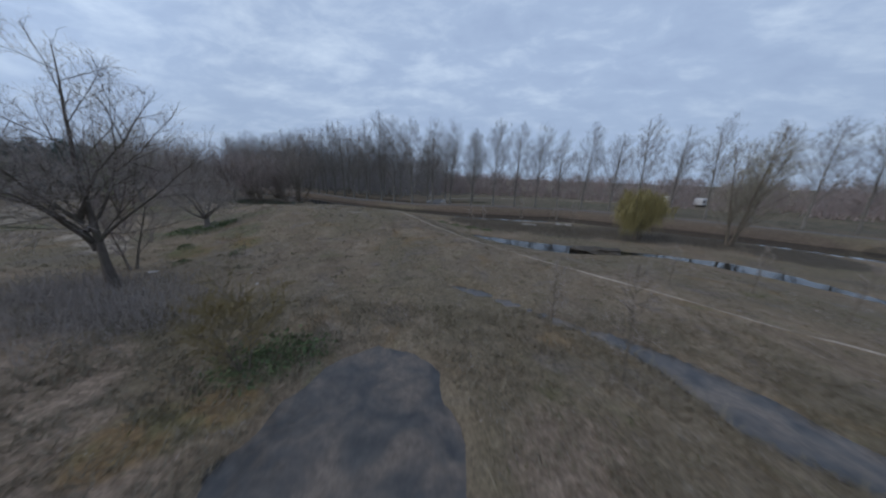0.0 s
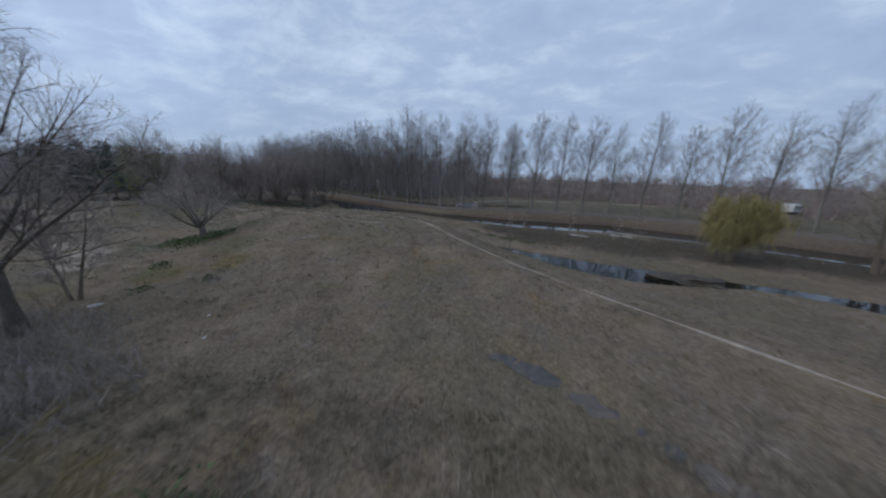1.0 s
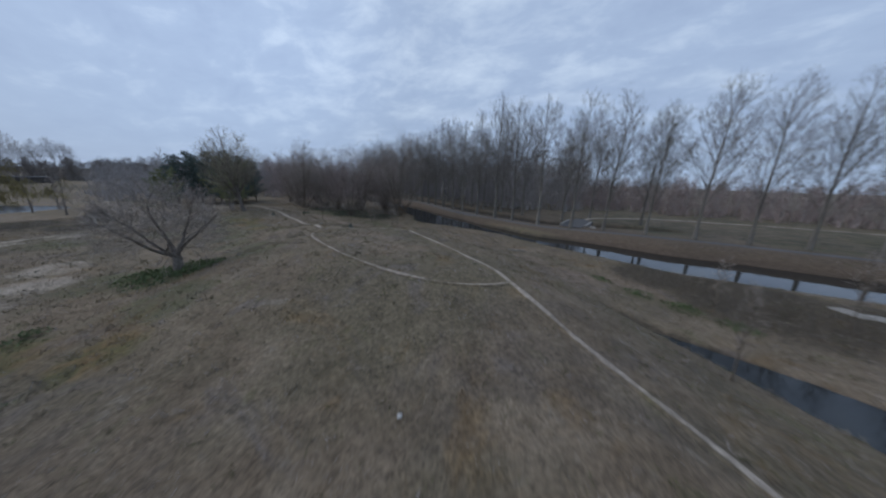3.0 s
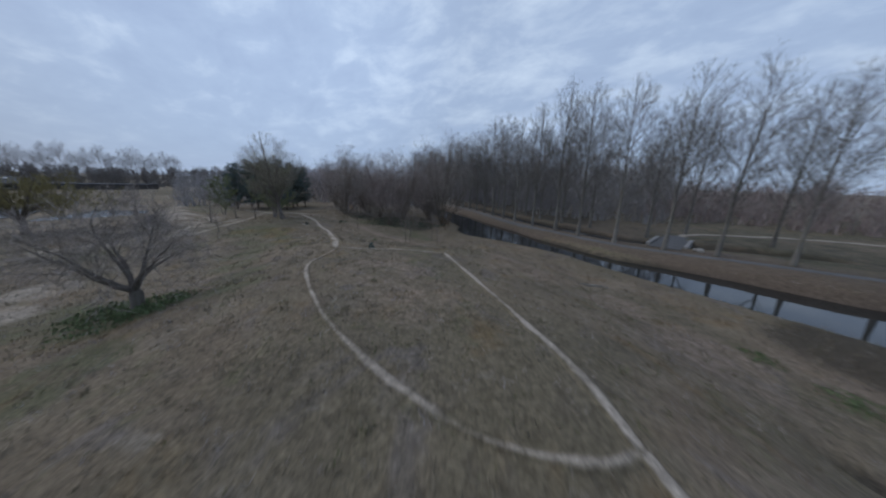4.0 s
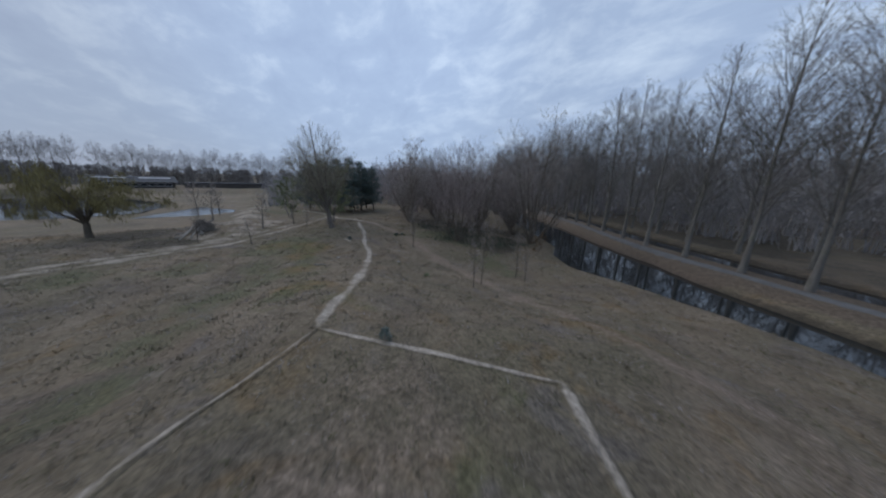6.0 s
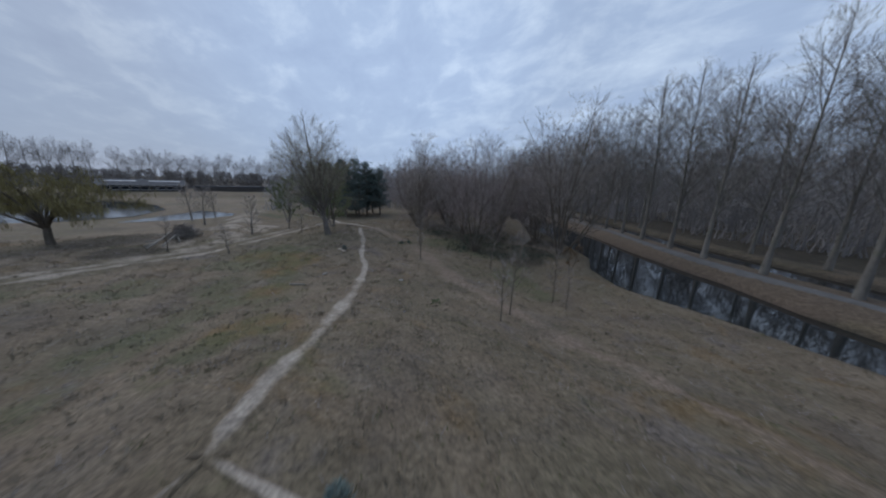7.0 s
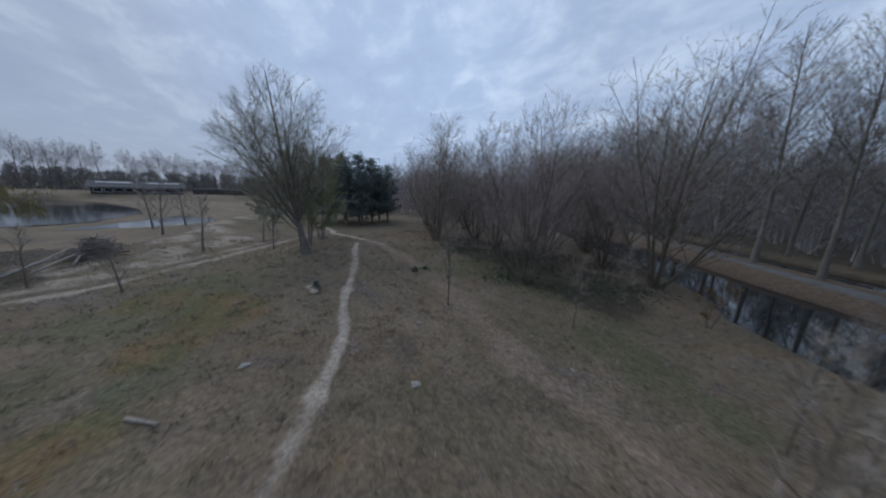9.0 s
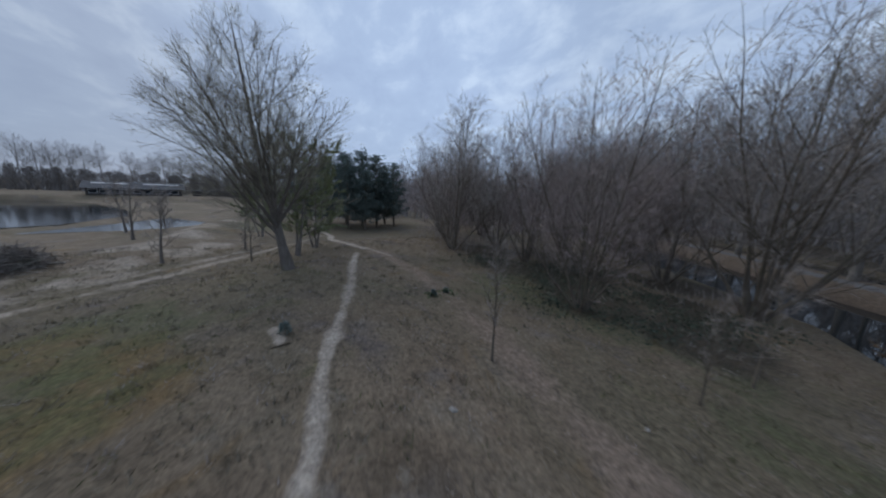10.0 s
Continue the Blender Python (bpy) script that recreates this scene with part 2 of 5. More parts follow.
# lighter than bare needles: haze over the pine stand is put into the colour
M_NEEDLE = twig_material("pine_needles", (0.100, 0.134, 0.126), (0.195, 0.245, 0.228))
M_BRAMBLE = twig_material("bramble_leaves", (0.075, 0.105, 0.050), (0.160, 0.205, 0.100))
# the bramble leaves once more, darkened with the alders' shade in their colour
M_BRAMBLE_SHADE = twig_material("shade_coloured_bramble_leaves", (0.048, 0.062, 0.046), (0.108, 0.128, 0.092))
M_SCRUB = twig_material("dry_scrub_stems", (0.090, 0.077, 0.064), (0.185, 0.158, 0.132))
M_DRYLEAF = twig_material("withered_oak_leaves", (0.120, 0.070, 0.030), (0.220, 0.130, 0.055))
M_STRAW = blade_material("dry_grass_blades", (0.105, 0.088, 0.062), (0.260, 0.226, 0.172))
M_BLADE = blade_material("green_grass_blades", (0.060, 0.070, 0.028), (0.130, 0.135, 0.062))
M_SEDGE = twig_material("pale_sedge", (0.150, 0.128, 0.092), (0.340, 0.300, 0.230))
M_LOG = plain_material("weathered_grey_wood", (0.180, 0.165, 0.145), (0.360, 0.335, 0.300), 0.85, 5.0, 0.02)
M_ASPHALT = plain_material("worn_grey_asphalt", (0.095, 0.094, 0.096), (0.150, 0.148, 0.150), 0.9, 0.8, 0.01)
M_CONCRETE = plain_material("pale_concrete", (0.230, 0.220, 0.212), (0.340, 0.330, 0.318), 0.85, 2.0, 0.01)
M_WHITE = plain_material("greyed_white_paint", (0.62, 0.63, 0.65), (0.74, 0.75, 0.77), 0.5, 2.0, 0.0)
M_ROOF = plain_material("dark_roof_sheet", (0.039, 0.044, 0.055), (0.078, 0.086, 0.101), 0.8, 0.8, 0.01)
M_WALL = plain_material("dark_timber_boards", (0.050, 0.045, 0.042), (0.095, 0.085, 0.078), 0.8, 1.5, 0.01)
M_GLASS = plain_material("window_glass", (0.020, 0.024, 0.030), (0.030, 0.036, 0.044), 0.05, 1.0, 0.0)
M_STONE = plain_material("pale_flint_stone", (0.216, 0.205, 0.187), (0.374, 0.360, 0.338), 0.85, 6.0, 0.02)
M_MUD = plain_material("dark_wet_mud", (0.040, 0.034, 0.028), (0.085, 0.072, 0.058), 0.6, 2.0, 0.05)
M_PLASTIC = plain_material("litter_plastic", (0.38, 0.38, 0.38), (0.52, 0.52, 0.51), 0.4, 9.0, 0.0)

# ---- the lie of the land ----
def ss(a, b, v):
    """Smooth step from a to b."""
    u = np.clip((v - a) / (b - a), 0, 1)
    return u * u * (3 - 2 * u)


def along(x, y, line):
    """Distance to a line of (x, y, value) points, and the value at the nearest place."""
    best, val = np.full(np.shape(x), 1e9), np.zeros(np.shape(x))
    for (ax, ay, av), (bx, by, bv) in zip(line, line[1:]):
        u = np.clip(((x - ax) * (bx - ax) + (y - ay) * (by - ay)) / ((bx - ax) ** 2 + (by - ay) ** 2), 0, 1)
        d = np.hypot(x - ax - u * (bx - ax), y - ay - u * (by - ay))
        near = d < best
        best, val = np.where(near, d, best), np.where(near, av + u * (bv - av), val)
    return best, val


def inside(x, y, ring):
    """Signed distance to a closed ring, negative inside."""
    d, _ = along(x, y, [(*p, 0) for p in (*ring, ring[0])])
    odd = np.zeros(np.shape(x), bool)
    for (ax, ay), (bx, by) in zip(ring, (*ring[1:], ring[0])):
        odd ^= ((ay > y) != (by > y)) & (x < (bx - ax) * (y - ay) / (by - ay + 1e-9) + ax)
    return np.where(odd, -d, d)


WATER = -1.0
# centre lines with half widths: canal, side ditch, ditch behind the dike
CANAL = [(84, 10, 4.4), (56, 31, 4.0), (44.5, 42.5, 3.6), (34.5, 49.8, 3.1), (22, 56.2, 3.2), (12, 56.4, 3.9), (5, 55.9, 4.1), (-1.5, 57.8, 3.7), (-6.5, 58.8, 2.9), (-10, 59.5, 2.1), (-13, 60.9, 1.7), (-17, 62.4, 2.2), (-22, 63.9, 3.1), (-27, 65.6, 4.8), (-30, 67.5, 4.6), (-33, 70.4, 3.5), (-37, 73.0, 3.3), (-46, 79.2, 3.6), (-60, 88, 3.2), (-90, 106, 3.2), (-150, 141, 3.2)]
DITCH = [(-1.5, 38.8, 0.05), (0.8, 37.6, 0.25), (3, 36.4, 0.6), (5, 35.2, 1.1), (7, 33.8, 1.5), (9.5, 32.6, 1.6), (12.5, 31.8, 1.5), (16, 31.3, 0.9), (20, 31.2, 0.2), (23, 30.5, 0.3), (26.5, 28.5, 0.55), (29, 25.8, 0.5), (30.5, 22, 0.4), (31.5, 15, 0.5), (32, 2, 0.5), (32, -20, 0.5)]
BACK_DITCH = [(8, 73.5, 0.8), (-6, 71.6, 1.5), (-12, 72.0, 1.7), (-18, 74.8, 1.8), (-26, 78.8, 1.8), (-33, 83.4, 1.6), (-41, 89.4, 1.3), (-60, 101.5, 1.3), (-100, 125, 1.3), (-150, 154, 1.3)]
HOLLOW = [(-5.4, 5.0), (-5.2, 7.0), (-5.2, 8.0), (-4.8, 9.2), (-4.3, 10.4), (-2.8, 10.9), (-1.3, 10.8), (-0.5, 9.8), (0.1, 8.6), (0.7, 7.5), (0.85, 6.4), (1.0, 3.0), (1.2, 0.0), (0.5, -5.0), (-4.5, -5.5), (-6.2, -1.0)]
GULLY = [(-0.2, 17.1, 0.05), (0.6, 16.75, 0.22), (1.6, 16.25, 0.22), (2.3, 15.75, -0.1), (3.0, 15.25, 0.22), (3.7, 14.7, -0.12), (4.4, 14.15, -0.1), (5.4, 13.15, -0.02), (6.7, 12.3, 0.08), (7.8, 11.4, 0.22), (8.5, 10.4, 0.5), (8.9, 9.5, 0.6), (9.2, 8.7, 0.85), (9.6, 8.0, 0.8), (10.1, 7.4, 0.55), (11.2, 5.6, 0.5), (13, 2, 0.3)]
POND = [(-144.4, -75.0), (-142.7, -13.0), (-132.0, 0.2), (-109.0, 14.4), (-97.5, 18.8), (-85.1, 17.5), (-80.7, 11.7), (-78.9, -4.2), (-82.5, -39.6), (-100.2, -75.0)]
POOL = [(-77.2, 18.4), (-78.1, 25.9), (-80.7, 31.2), (-86.0, 31.2), (-93.1, 25.0), (-85.1, 21.9)]
POND_LEVEL = -0.1
RIDGE = [(0, 25.5, 0.75), (-6, 28, 0.8), (-12, 31, 0.3), (-25, 37, 0.25), (-34, 42, 0.5), (-46, 44.5, 0.75), (-56, 48, 0.5)]
MOUND = [(-8, 33), (-14, 30.5), (-20, 32), (-25.5, 37), (-23, 40.6), (-19, 43.9), (-12, 38.8)]


def height(x, y):
    """The land's height."""
    x, y = np.asarray(x, float), np.asarray(y, float)
    dc, wc = along(x, y, CANAL)
    dd, wd = along(x, y, DITCH)
    dr, top = along(x, y, RIDGE)
    # which side of the canal: the dike and park beyond, the meadow on this side
    fx = np.array([p[0] for p in CANAL][::-1])
    fy = np.array([p[1] for p in CANAL][::-1])
    beyond = ss(-1.0, 1.0, y - np.interp(x, fx, fy))
    h = 0.15 + 0.3 * ss(-22, -48, x) - (0.8 + 0.22 * ss(4, 14, x)) * ss(30, 13, dc) - 0.8 * ss(12, 3, dd) * ss(-6, 4, x)
    h = h - 0.5 * ss(-20, -32, x) * ss(15, 7, dc)
    h = np.maximum(h, -0.65 - 0.27 * ss(-8, 4, x)) - 0.45 * ss(-58, -70, x) * ss(60, 45, y) + 1.5 * ss(-138, -147, x) * (1 - beyond)
    h = h + top * np.exp(-((dr / (8.0 - 2.6 * ss(-24, -36, x))) ** 2))
    h = h + (2.15 - 0.45 * ss(-20, -25.5, x)) * np.exp(-((np.maximum(inside(x, y, MOUND) + 0.8, 0) / 7.6) ** 2))
    ds, bump = along(x, y, [(-61, 33, 0.3), (-67, 34, 0.9), (-76, 34.5, 1.0), (-86, 36, 0.5)])
    h = h + bump * np.exp(-((ds / 2.6) ** 2))
    h = h * (1 - beyond) + (0.32 * ss(-10, 4, x) - 0.3 * ss(wc + 2.4, wc + 1.0, dc)) * beyond
    h = h + 0.10 * np.sin(x * 0.31 + 1.3) * np.sin(y * 0.27) * ss(6, 20, dc)
    # channels and pools
    cut = [(dc - wc, -1.9), (dd - wd, -1.6), ]
    db, wb = along(x, y, BACK_DITCH)
    cut.append((db - wb, -1.1))
    cut += [(inside(x, y, POND), -0.9), (inside(x, y, POOL), -0.7)]
    for d, bed in cut:
        h = h + (bed - h) * ss(1.2, -1.3, d)
    rough = 0.16 * np.sin(x * 2.3 + 1.1 * np.sin(y * 1.7)) + 0.13 * np.sin(y * 3.1 + x * 1.3)
    h = h - 0.42 * ss(0.7, -0.9, inside(x, y, HOLLOW) + rough)
    dg, wg = along(x, y, GULLY)
    h = h - 0.55 * ss(0.6, -0.3, dg - wg + 0.35 * rough)
    return h


# ---- mesh helpers ----
def mesh_object(name, verts, faces, material, parent=None, smooth=False):
    me = bpy.data.meshes.new(name)
    me.from_pydata(verts, [], faces)
    me.materials.append(material)
    if smooth:
        me.polygons.foreach_set("use_smooth", [True] * len(me.polygons))
    ob = new(name, me)
    if parent is not None:
        ob.parent = parent
    return ob


def part(name, bm, material, parent, label=""):
    me = bpy.data.meshes.new(name)
    bm.to_mesh(me)
    bm.free()
    me.materials.append(material)
    ob = new(name, me)
    ob.parent = parent
    if label:
        ob["label"] = label
    return ob


def ground_z(x, y):
    return float(height(np.array([x]), np.array([y]))[0])


def smooth_line(points, step=0.3):
    """A soft curve through the points, in even steps."""
    p = np.array([points[0], *points, points[-1]], float)
    out = []
    for a, b, c, d in zip(p, p[1:], p[2:], p[3:]):
        n = max(2, int(np.linalg.norm(c - b) / step))
        for u in np.arange(n) / n:
            out.append(0.5 * (2 * b + (c - a) * u + (2 * a - 5 * b + 4 * c - d) * u * u + (3 * b - a - 3 * c + d) * u ** 3))
    return np.array([*out, p[-1]])


def box_bm(x0, y0, z0, x1, y1, z1, bevel=0.0):
    bm = bmesh.new()
    bmesh.ops.create_cube(bm, size=1.0, matrix=Matrix.Translation(((x0 + x1) / 2, (y0 + y1) / 2, (z0 + z1) / 2)) @ Matrix.Diagonal((x1 - x0, y1 - y0, z1 - z0, 1)))
    if bevel:
        bmesh.ops.bevel(bm, geom=bm.edges[:], offset=bevel, segments=1, affect="EDGES")
    return bm


# ---- the land ----
def spot(x, y, cx, cy, r):
    return ss(1.0, 0.35, np.hypot(x - cx, y - cy) / r)


def axis(lo, hi, step, reach):
    inner = list(np.arange(lo, hi + step / 2, step))
    d, below, above = step, [lo], [hi]
    while above[-1] < reach:
        d *= 1.22
        above.append(above[-1] + d)
        below.append(below[-1] - d)
    return np.array(below[:0:-1] + inner + above[1:])


GREEN = [(-24.8, 26.6, 4.2), (-27.5, 24.5, 3.5), (-32.6, 53.4, 2.6), (-30.8, 53.3, 2.2), (-45, 56, 7), (-47, 61, 6), (-42, 25, 3.5), (-6.8, 9.3, 2.4), (-21, 20.5, 2.5), (20, 70, 9), (6, 72, 7), (35, 78, 14), (-40, 56.5, 4), (-41, 31, 3.2), (-44, 34, 2.4), (-36, 35.5, 3.5), (-32.5, 33, 3.5), (-45.5, 39.5, 2.5), (-38.5, 38.5, 2.2), (-30, 36, 2.0), (-43, 36.8, 3.5), (-47, 37.5, 3), (-39.5, 35, 3), (-34.5, 37.5, 2.4), (-78, 40, 8), (-90, 38, 9), (-20, 25, 3), (-22, 30, 3.2), (-25.5, 31, 3), (-29, 32, 3), (-34.5, 54, 2.8), (-36.5, 56.5, 2.4)]
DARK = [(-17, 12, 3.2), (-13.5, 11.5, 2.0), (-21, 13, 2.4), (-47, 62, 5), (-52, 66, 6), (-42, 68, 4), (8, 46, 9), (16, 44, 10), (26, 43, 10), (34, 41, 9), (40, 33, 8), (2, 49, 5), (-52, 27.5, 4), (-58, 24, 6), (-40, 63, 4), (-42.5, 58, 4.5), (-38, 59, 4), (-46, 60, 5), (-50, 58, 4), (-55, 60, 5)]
SAND = [(-30, 22.4, 3.2), (-33.5, 23.6, 3.0), (-27, 20.5, 2.3), (-62, 32.5, 3.5), (-67, 34, 4), (-73, 33.5, 4), (-80, 34.5, 4), (-87, 36, 3), (-63, 37, 3), (-1.9, 26.4, 0.5), (-51, 31.8, 2.6), (-54, 34, 2.8), (-57, 33.5, 3), (-60, 36, 3), (-49, 28.5, 2.4), (-54, 30, 2.6), (4, 55, 2.4), (12, 52.5, 2.5), (21, 51.6, 2.4)]

STRAW = [(-9, 4, 5.5, 0.8), (-13, 7.5, 4.5, 0.7), (-18, 7, 6, 0.6), (3.0, 6.5, 2.6, 0.8), (4.5, 3.5, 4, 0.7), (-2.5, 13, 3, 0.35), (-17.5, 35.5, 4.5, 0.5), (-20.5, 37.5, 3, 0.5), (-14, 34, 4, 0.45), (-33, 51, 3.5, 0.35), (-24, 45, 4, 0.3), (-4, 43, 5, 0.6), (-8, 45.5, 4, 0.6), (-13, 46.5, 4, 0.5), (0, 46, 4, 0.5)]

RUST = [(-42, 39.3, 3.0), (-40.5, 38.2, 2.5), (-44, 38.5, 2.5), (-45.5, 36.5, 2.5), (-36.5, 37.5, 2.2), (-20.5, 20.5, 2.4), (-17.5, 22.5, 2.0), (-8, 6.5, 2.0), (-6.5, 7.5, 1.6), (-31, 37, 2.5)]


def zones(x, y):
    n = len(x)
    green, dark, sand = np.zeros(n), np.zeros(n), np.zeros(n)
    for cx, cy, r in GREEN:
        green = np.maximum(green, 0.62 * spot(x, y, cx, cy, r))
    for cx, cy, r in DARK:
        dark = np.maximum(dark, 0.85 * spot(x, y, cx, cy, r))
    for cx, cy, r in SAND:
        sand = np.maximum(sand, 0.58 * spot(x, y, cx, cy, r))
    straw = np.zeros(n)
    for cx, cy, r, a in STRAW:
        straw = np.maximum(straw, a * spot(x, y, cx, cy, r))
    dc, wc = along(x, y, CANAL)
    dd, wd = along(x, y, DITCH)
    db, wb = along(x, y, BACK_DITCH)
    dark = np.maximum(dark, 0.9 * np.maximum(ss(0.8, 0.1, dc - wc), np.maximum(ss(0.9, 0.1, dd - wd), ss(1.0, 0.1, db - wb))))
    far_side = y - np.interp(x, [p[0] for p in CANAL][::-1], [p[1] for p in CANAL][::-1])
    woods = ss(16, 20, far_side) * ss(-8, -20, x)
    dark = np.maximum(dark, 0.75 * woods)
    park = ss(12, 18, far_side) * ss(-18, -4, x)
    green = np.maximum(green, 0.5 * park)
    # fallen leaves on the dike's verge
    leaves = 0.8 * ss(-0.5, 0.8, far_side - 3.0) * ss(13, 8, far_side) * ss(60, 50, x)
    # leaf litter beyond the dike, with the trees' shade put into its colour
    dark = np.maximum(dark, 0.5 * ss(9, 14, far_side))
    # trodden litter along the low ridge
    dark = np.maximum(dark, 0.30 * ss(-23, -30, x) * ss(9, 3, along(x, y, RIDGE)[0]))
    rust = np.zeros(n)
    for cx, cy, r in RUST:
        rust = np.maximum(rust, 0.7 * spot(x, y, cx, cy, r))
    return green, dark, sand, leaves, straw, rust


def set_attr(me, name, values):
    me.attributes.new(name, "FLOAT", "POINT").data.foreach_set("value", np.asarray(values, np.float32))


def finer(line, lo, hi, step):
    """An axis with even steps over a stretch."""
    return np.array(sorted([v for v in line if v < lo - step or v > hi + step] + list(np.arange(lo, hi + step / 2, step))))


xs = finer(axis(-76, 44, 0.5, 2600), -166, -77, 1.1)
ys = finer(axis(-8, 94, 0.5, 2600), -60, -9, 1.3)
gx, gy = np.meshgrid(xs, ys)
gx, gy = gx.ravel(), gy.ravel()
gz = height(gx, gy)
near = (gx > -80) & (gx < 50) & (gy > -12) & (gy < 100)
gz = gz + np.where(near, 0.012 * np.random.default_rng(3).normal(size=len(gz)), 0)
nx = len(xs)
ids = np.arange(len(gx)).reshape(len(ys), nx)
quads = np.stack([ids[:-1, :-1], ids[:-1, 1:], ids[1:, 1:], ids[1:, :-1]], -1).reshape(-1, 4)
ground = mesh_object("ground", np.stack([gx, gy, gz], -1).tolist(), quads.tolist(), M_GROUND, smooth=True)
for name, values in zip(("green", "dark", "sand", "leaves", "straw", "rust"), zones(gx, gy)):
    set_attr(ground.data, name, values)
tagged(ground, "rough winter grassland with straw, moss and bare sandy patches", "ground", kind="structure")


TRODDEN = []


def strip(name, points, half, label, category, worn=0.9, proud=0.05, material=None, step=0.3, ragged=0.35, seed=1, attr="sand", vary=1.0):
    """A worn track laid on the land, fading into the grass at its edges."""
    line = smooth_line(points, step)
    if worn > 0.7:
        TRODDEN.append(points)
    way = np.gradient(line, axis=0)
    way /= np.linalg.norm(way, axis=1)[:, None] + 1e-9
    side = np.stack([-way[:, 1], way[:, 0]], -1)
    us = np.linspace(-1, 1, 9)
    rng = np.random.default_rng(seed)
    n = len(line)
    wob = np.convolve(rng.normal(size=n + 8), np.ones(9) / 9, "valid")[:n] * 2.0
    wid = half * (1 + ragged * np.convolve(rng.normal(size=n + 4), np.ones(5) / 5, "valid")[:n])
    verts, worn_at = [], []
    for j, u in enumerate(us):
        p = line + side * (u * wid * 1.9 + wob * half * 0.25)[:, None]
        verts.append(np.stack([p[:, 0], p[:, 1], height(p[:, 0], p[:, 1]) + proud * (1 - u ** 4) - 0.03 * u ** 4], -1))
        worn_at.append(np.full(n, worn * max(0.0, 1.05 - abs(u) ** 1.5 * 1.15)))
    v = np.stack(verts, 1).reshape(-1, 3)
    fade = np.clip(np.minimum(np.arange(n), np.arange(n)[::-1]) / 1.5, 0.6, 1)
    patchy = np.convolve(rng.normal(size=n + 6), np.ones(7) / 7, "valid")[:n] * 0.42 * vary
    w = (np.stack(worn_at, 1) * (fade * (1 + np.minimum(patchy, 0.15)))[:, None]).reshape(-1)
    k = len(us)
    faces = [(i * k + j, i * k + j + 1, (i + 1) * k + j + 1, (i + 1) * k + j) for i in range(n - 1) for j in range(k - 1)]
    ob = mesh_object(name, v.tolist(), faces, material or M_GROUND, smooth=True)
    g, d, s, f, p, q = zones(v[:, 0], v[:, 1])
    set_attr(ob.data, "rust", q)
    set_attr(ob.data, "green", g)
    set_attr(ob.data, "dark", d)
    set_attr(ob.data, "leaves", f)
    set_attr(ob.data, "straw", np.maximum(w, p) if attr == "straw" else p)
    set_attr(ob.data, "sand", np.maximum(w, s) if attr == "sand" else s)
    return tagged(ob, label, category, kind="structure")


strip("trail_1", [(26, 3), (18.2, 11.6), (16.1, 13.4), (13.7, 15.9), (11.1, 18.4), (8.4, 20.9), (6.0, 22.9), (3.4, 24.9), (1.6, 26.0), (0.7, 26.9), (-1.1, 28.3), (-3.3, 29.7), (-4.9, 30.9), (-6.55, 32.4), (-8.15, 34.15), (-10.2, 35.7), (-12.6, 37.5), (-15.5, 39.75), (-18.9, 42.25)], 0.12, "narrow pale sand trail trodden along the hill's edge", "trail", 0.8, seed=2)
strip("trail_2", [(-18.9, 42.25), (-20.3, 40.9), (-21.8, 39.6), (-23.4, 38.25), (-25.0, 36.95)], 0.09, "narrow pale sand trail across the hilltop", "trail", 0.95, seed=3)
strip("trail_3", [(-25.0, 36.95), (-23.0, 35.0), (-21.2, 33.3), (-18.9, 32.1), (-15.2, 30.9), (-12.2, 30.5), (-10.2, 30.45), (-8.6, 30.6), (-7.0, 31.4), (-6.3, 32.4)], 0.085, "narrow pale sand trail curving round the hilltop", "trail", 0.62, seed=4)
strip("trail_4", [(-25.0, 36.95), (-26.8, 37.9), (-28.6, 38.95), (-31.2, 40.2), (-34.2, 41.6), (-38.3, 43.3), (-41, 43.9), (-45.2, 45.1), (-50.4, 46.2), (-54.6, 47.3)], 0.24, "wider whitish sand trail along the low ridge", "trail", 0.72, seed=5, ragged=0.45, vary=1.1)
strip("trail_5", [(-52, 49.4), (-54.8, 48.0), (-58, 46.9), (-63, 46.4), (-68, 46.6), (-73, 45.6), (-80, 43)], 0.32, "pale sand trail bending round the willow", "trail", 0.85, seed=6)
strip("trail_6", [(-54.6, 48.0), (-50, 49.6), (-46.5, 49.9), (-43, 49.7), (-39.5, 49.3), (-36, 49.1), (-31.5, 49.2), (-27.8, 49.1), (-24, 48.9), (-20.6, 48.4), (-17.5, 47.9), (-14.2, 48.2)], 0.7, "faint earthen track between the ridge and the canal", "trail", 0.69, seed=7, ragged=0.5, attr="straw")
strip("trail_7", [(-38, 8), (-41.5, 16), (-43.8, 21.5), (-45, 25), (-47.2, 29), (-48.8, 32.8), (-51, 35), (-54, 37.8), (-58.3, 40.7), (-63, 43.5), (-68, 46)], 0.55, "sandy wheel track below the ridge", "trail", 0.56, seed=8, ragged=0.6)
strip("trail_8", [(-40, 8), (-43.5, 16), (-45.6, 22), (-47.6, 26.8), (-49.4, 30.2), (-51.4, 33.4), (-54.6, 36.4), (-59.5, 39.6)], 0.6, "sandy wheel track beside the brush pile", "trail", 0.52, seed=9, ragged=0.6)
strip("bare_patch", [(-43.4, 42.5), (-42.9, 42.7), (-42.3, 42.8)], 0.16, "pale scrape of bare sand beside the trail", "bare patch", 0.95, seed=13, step=0.12)
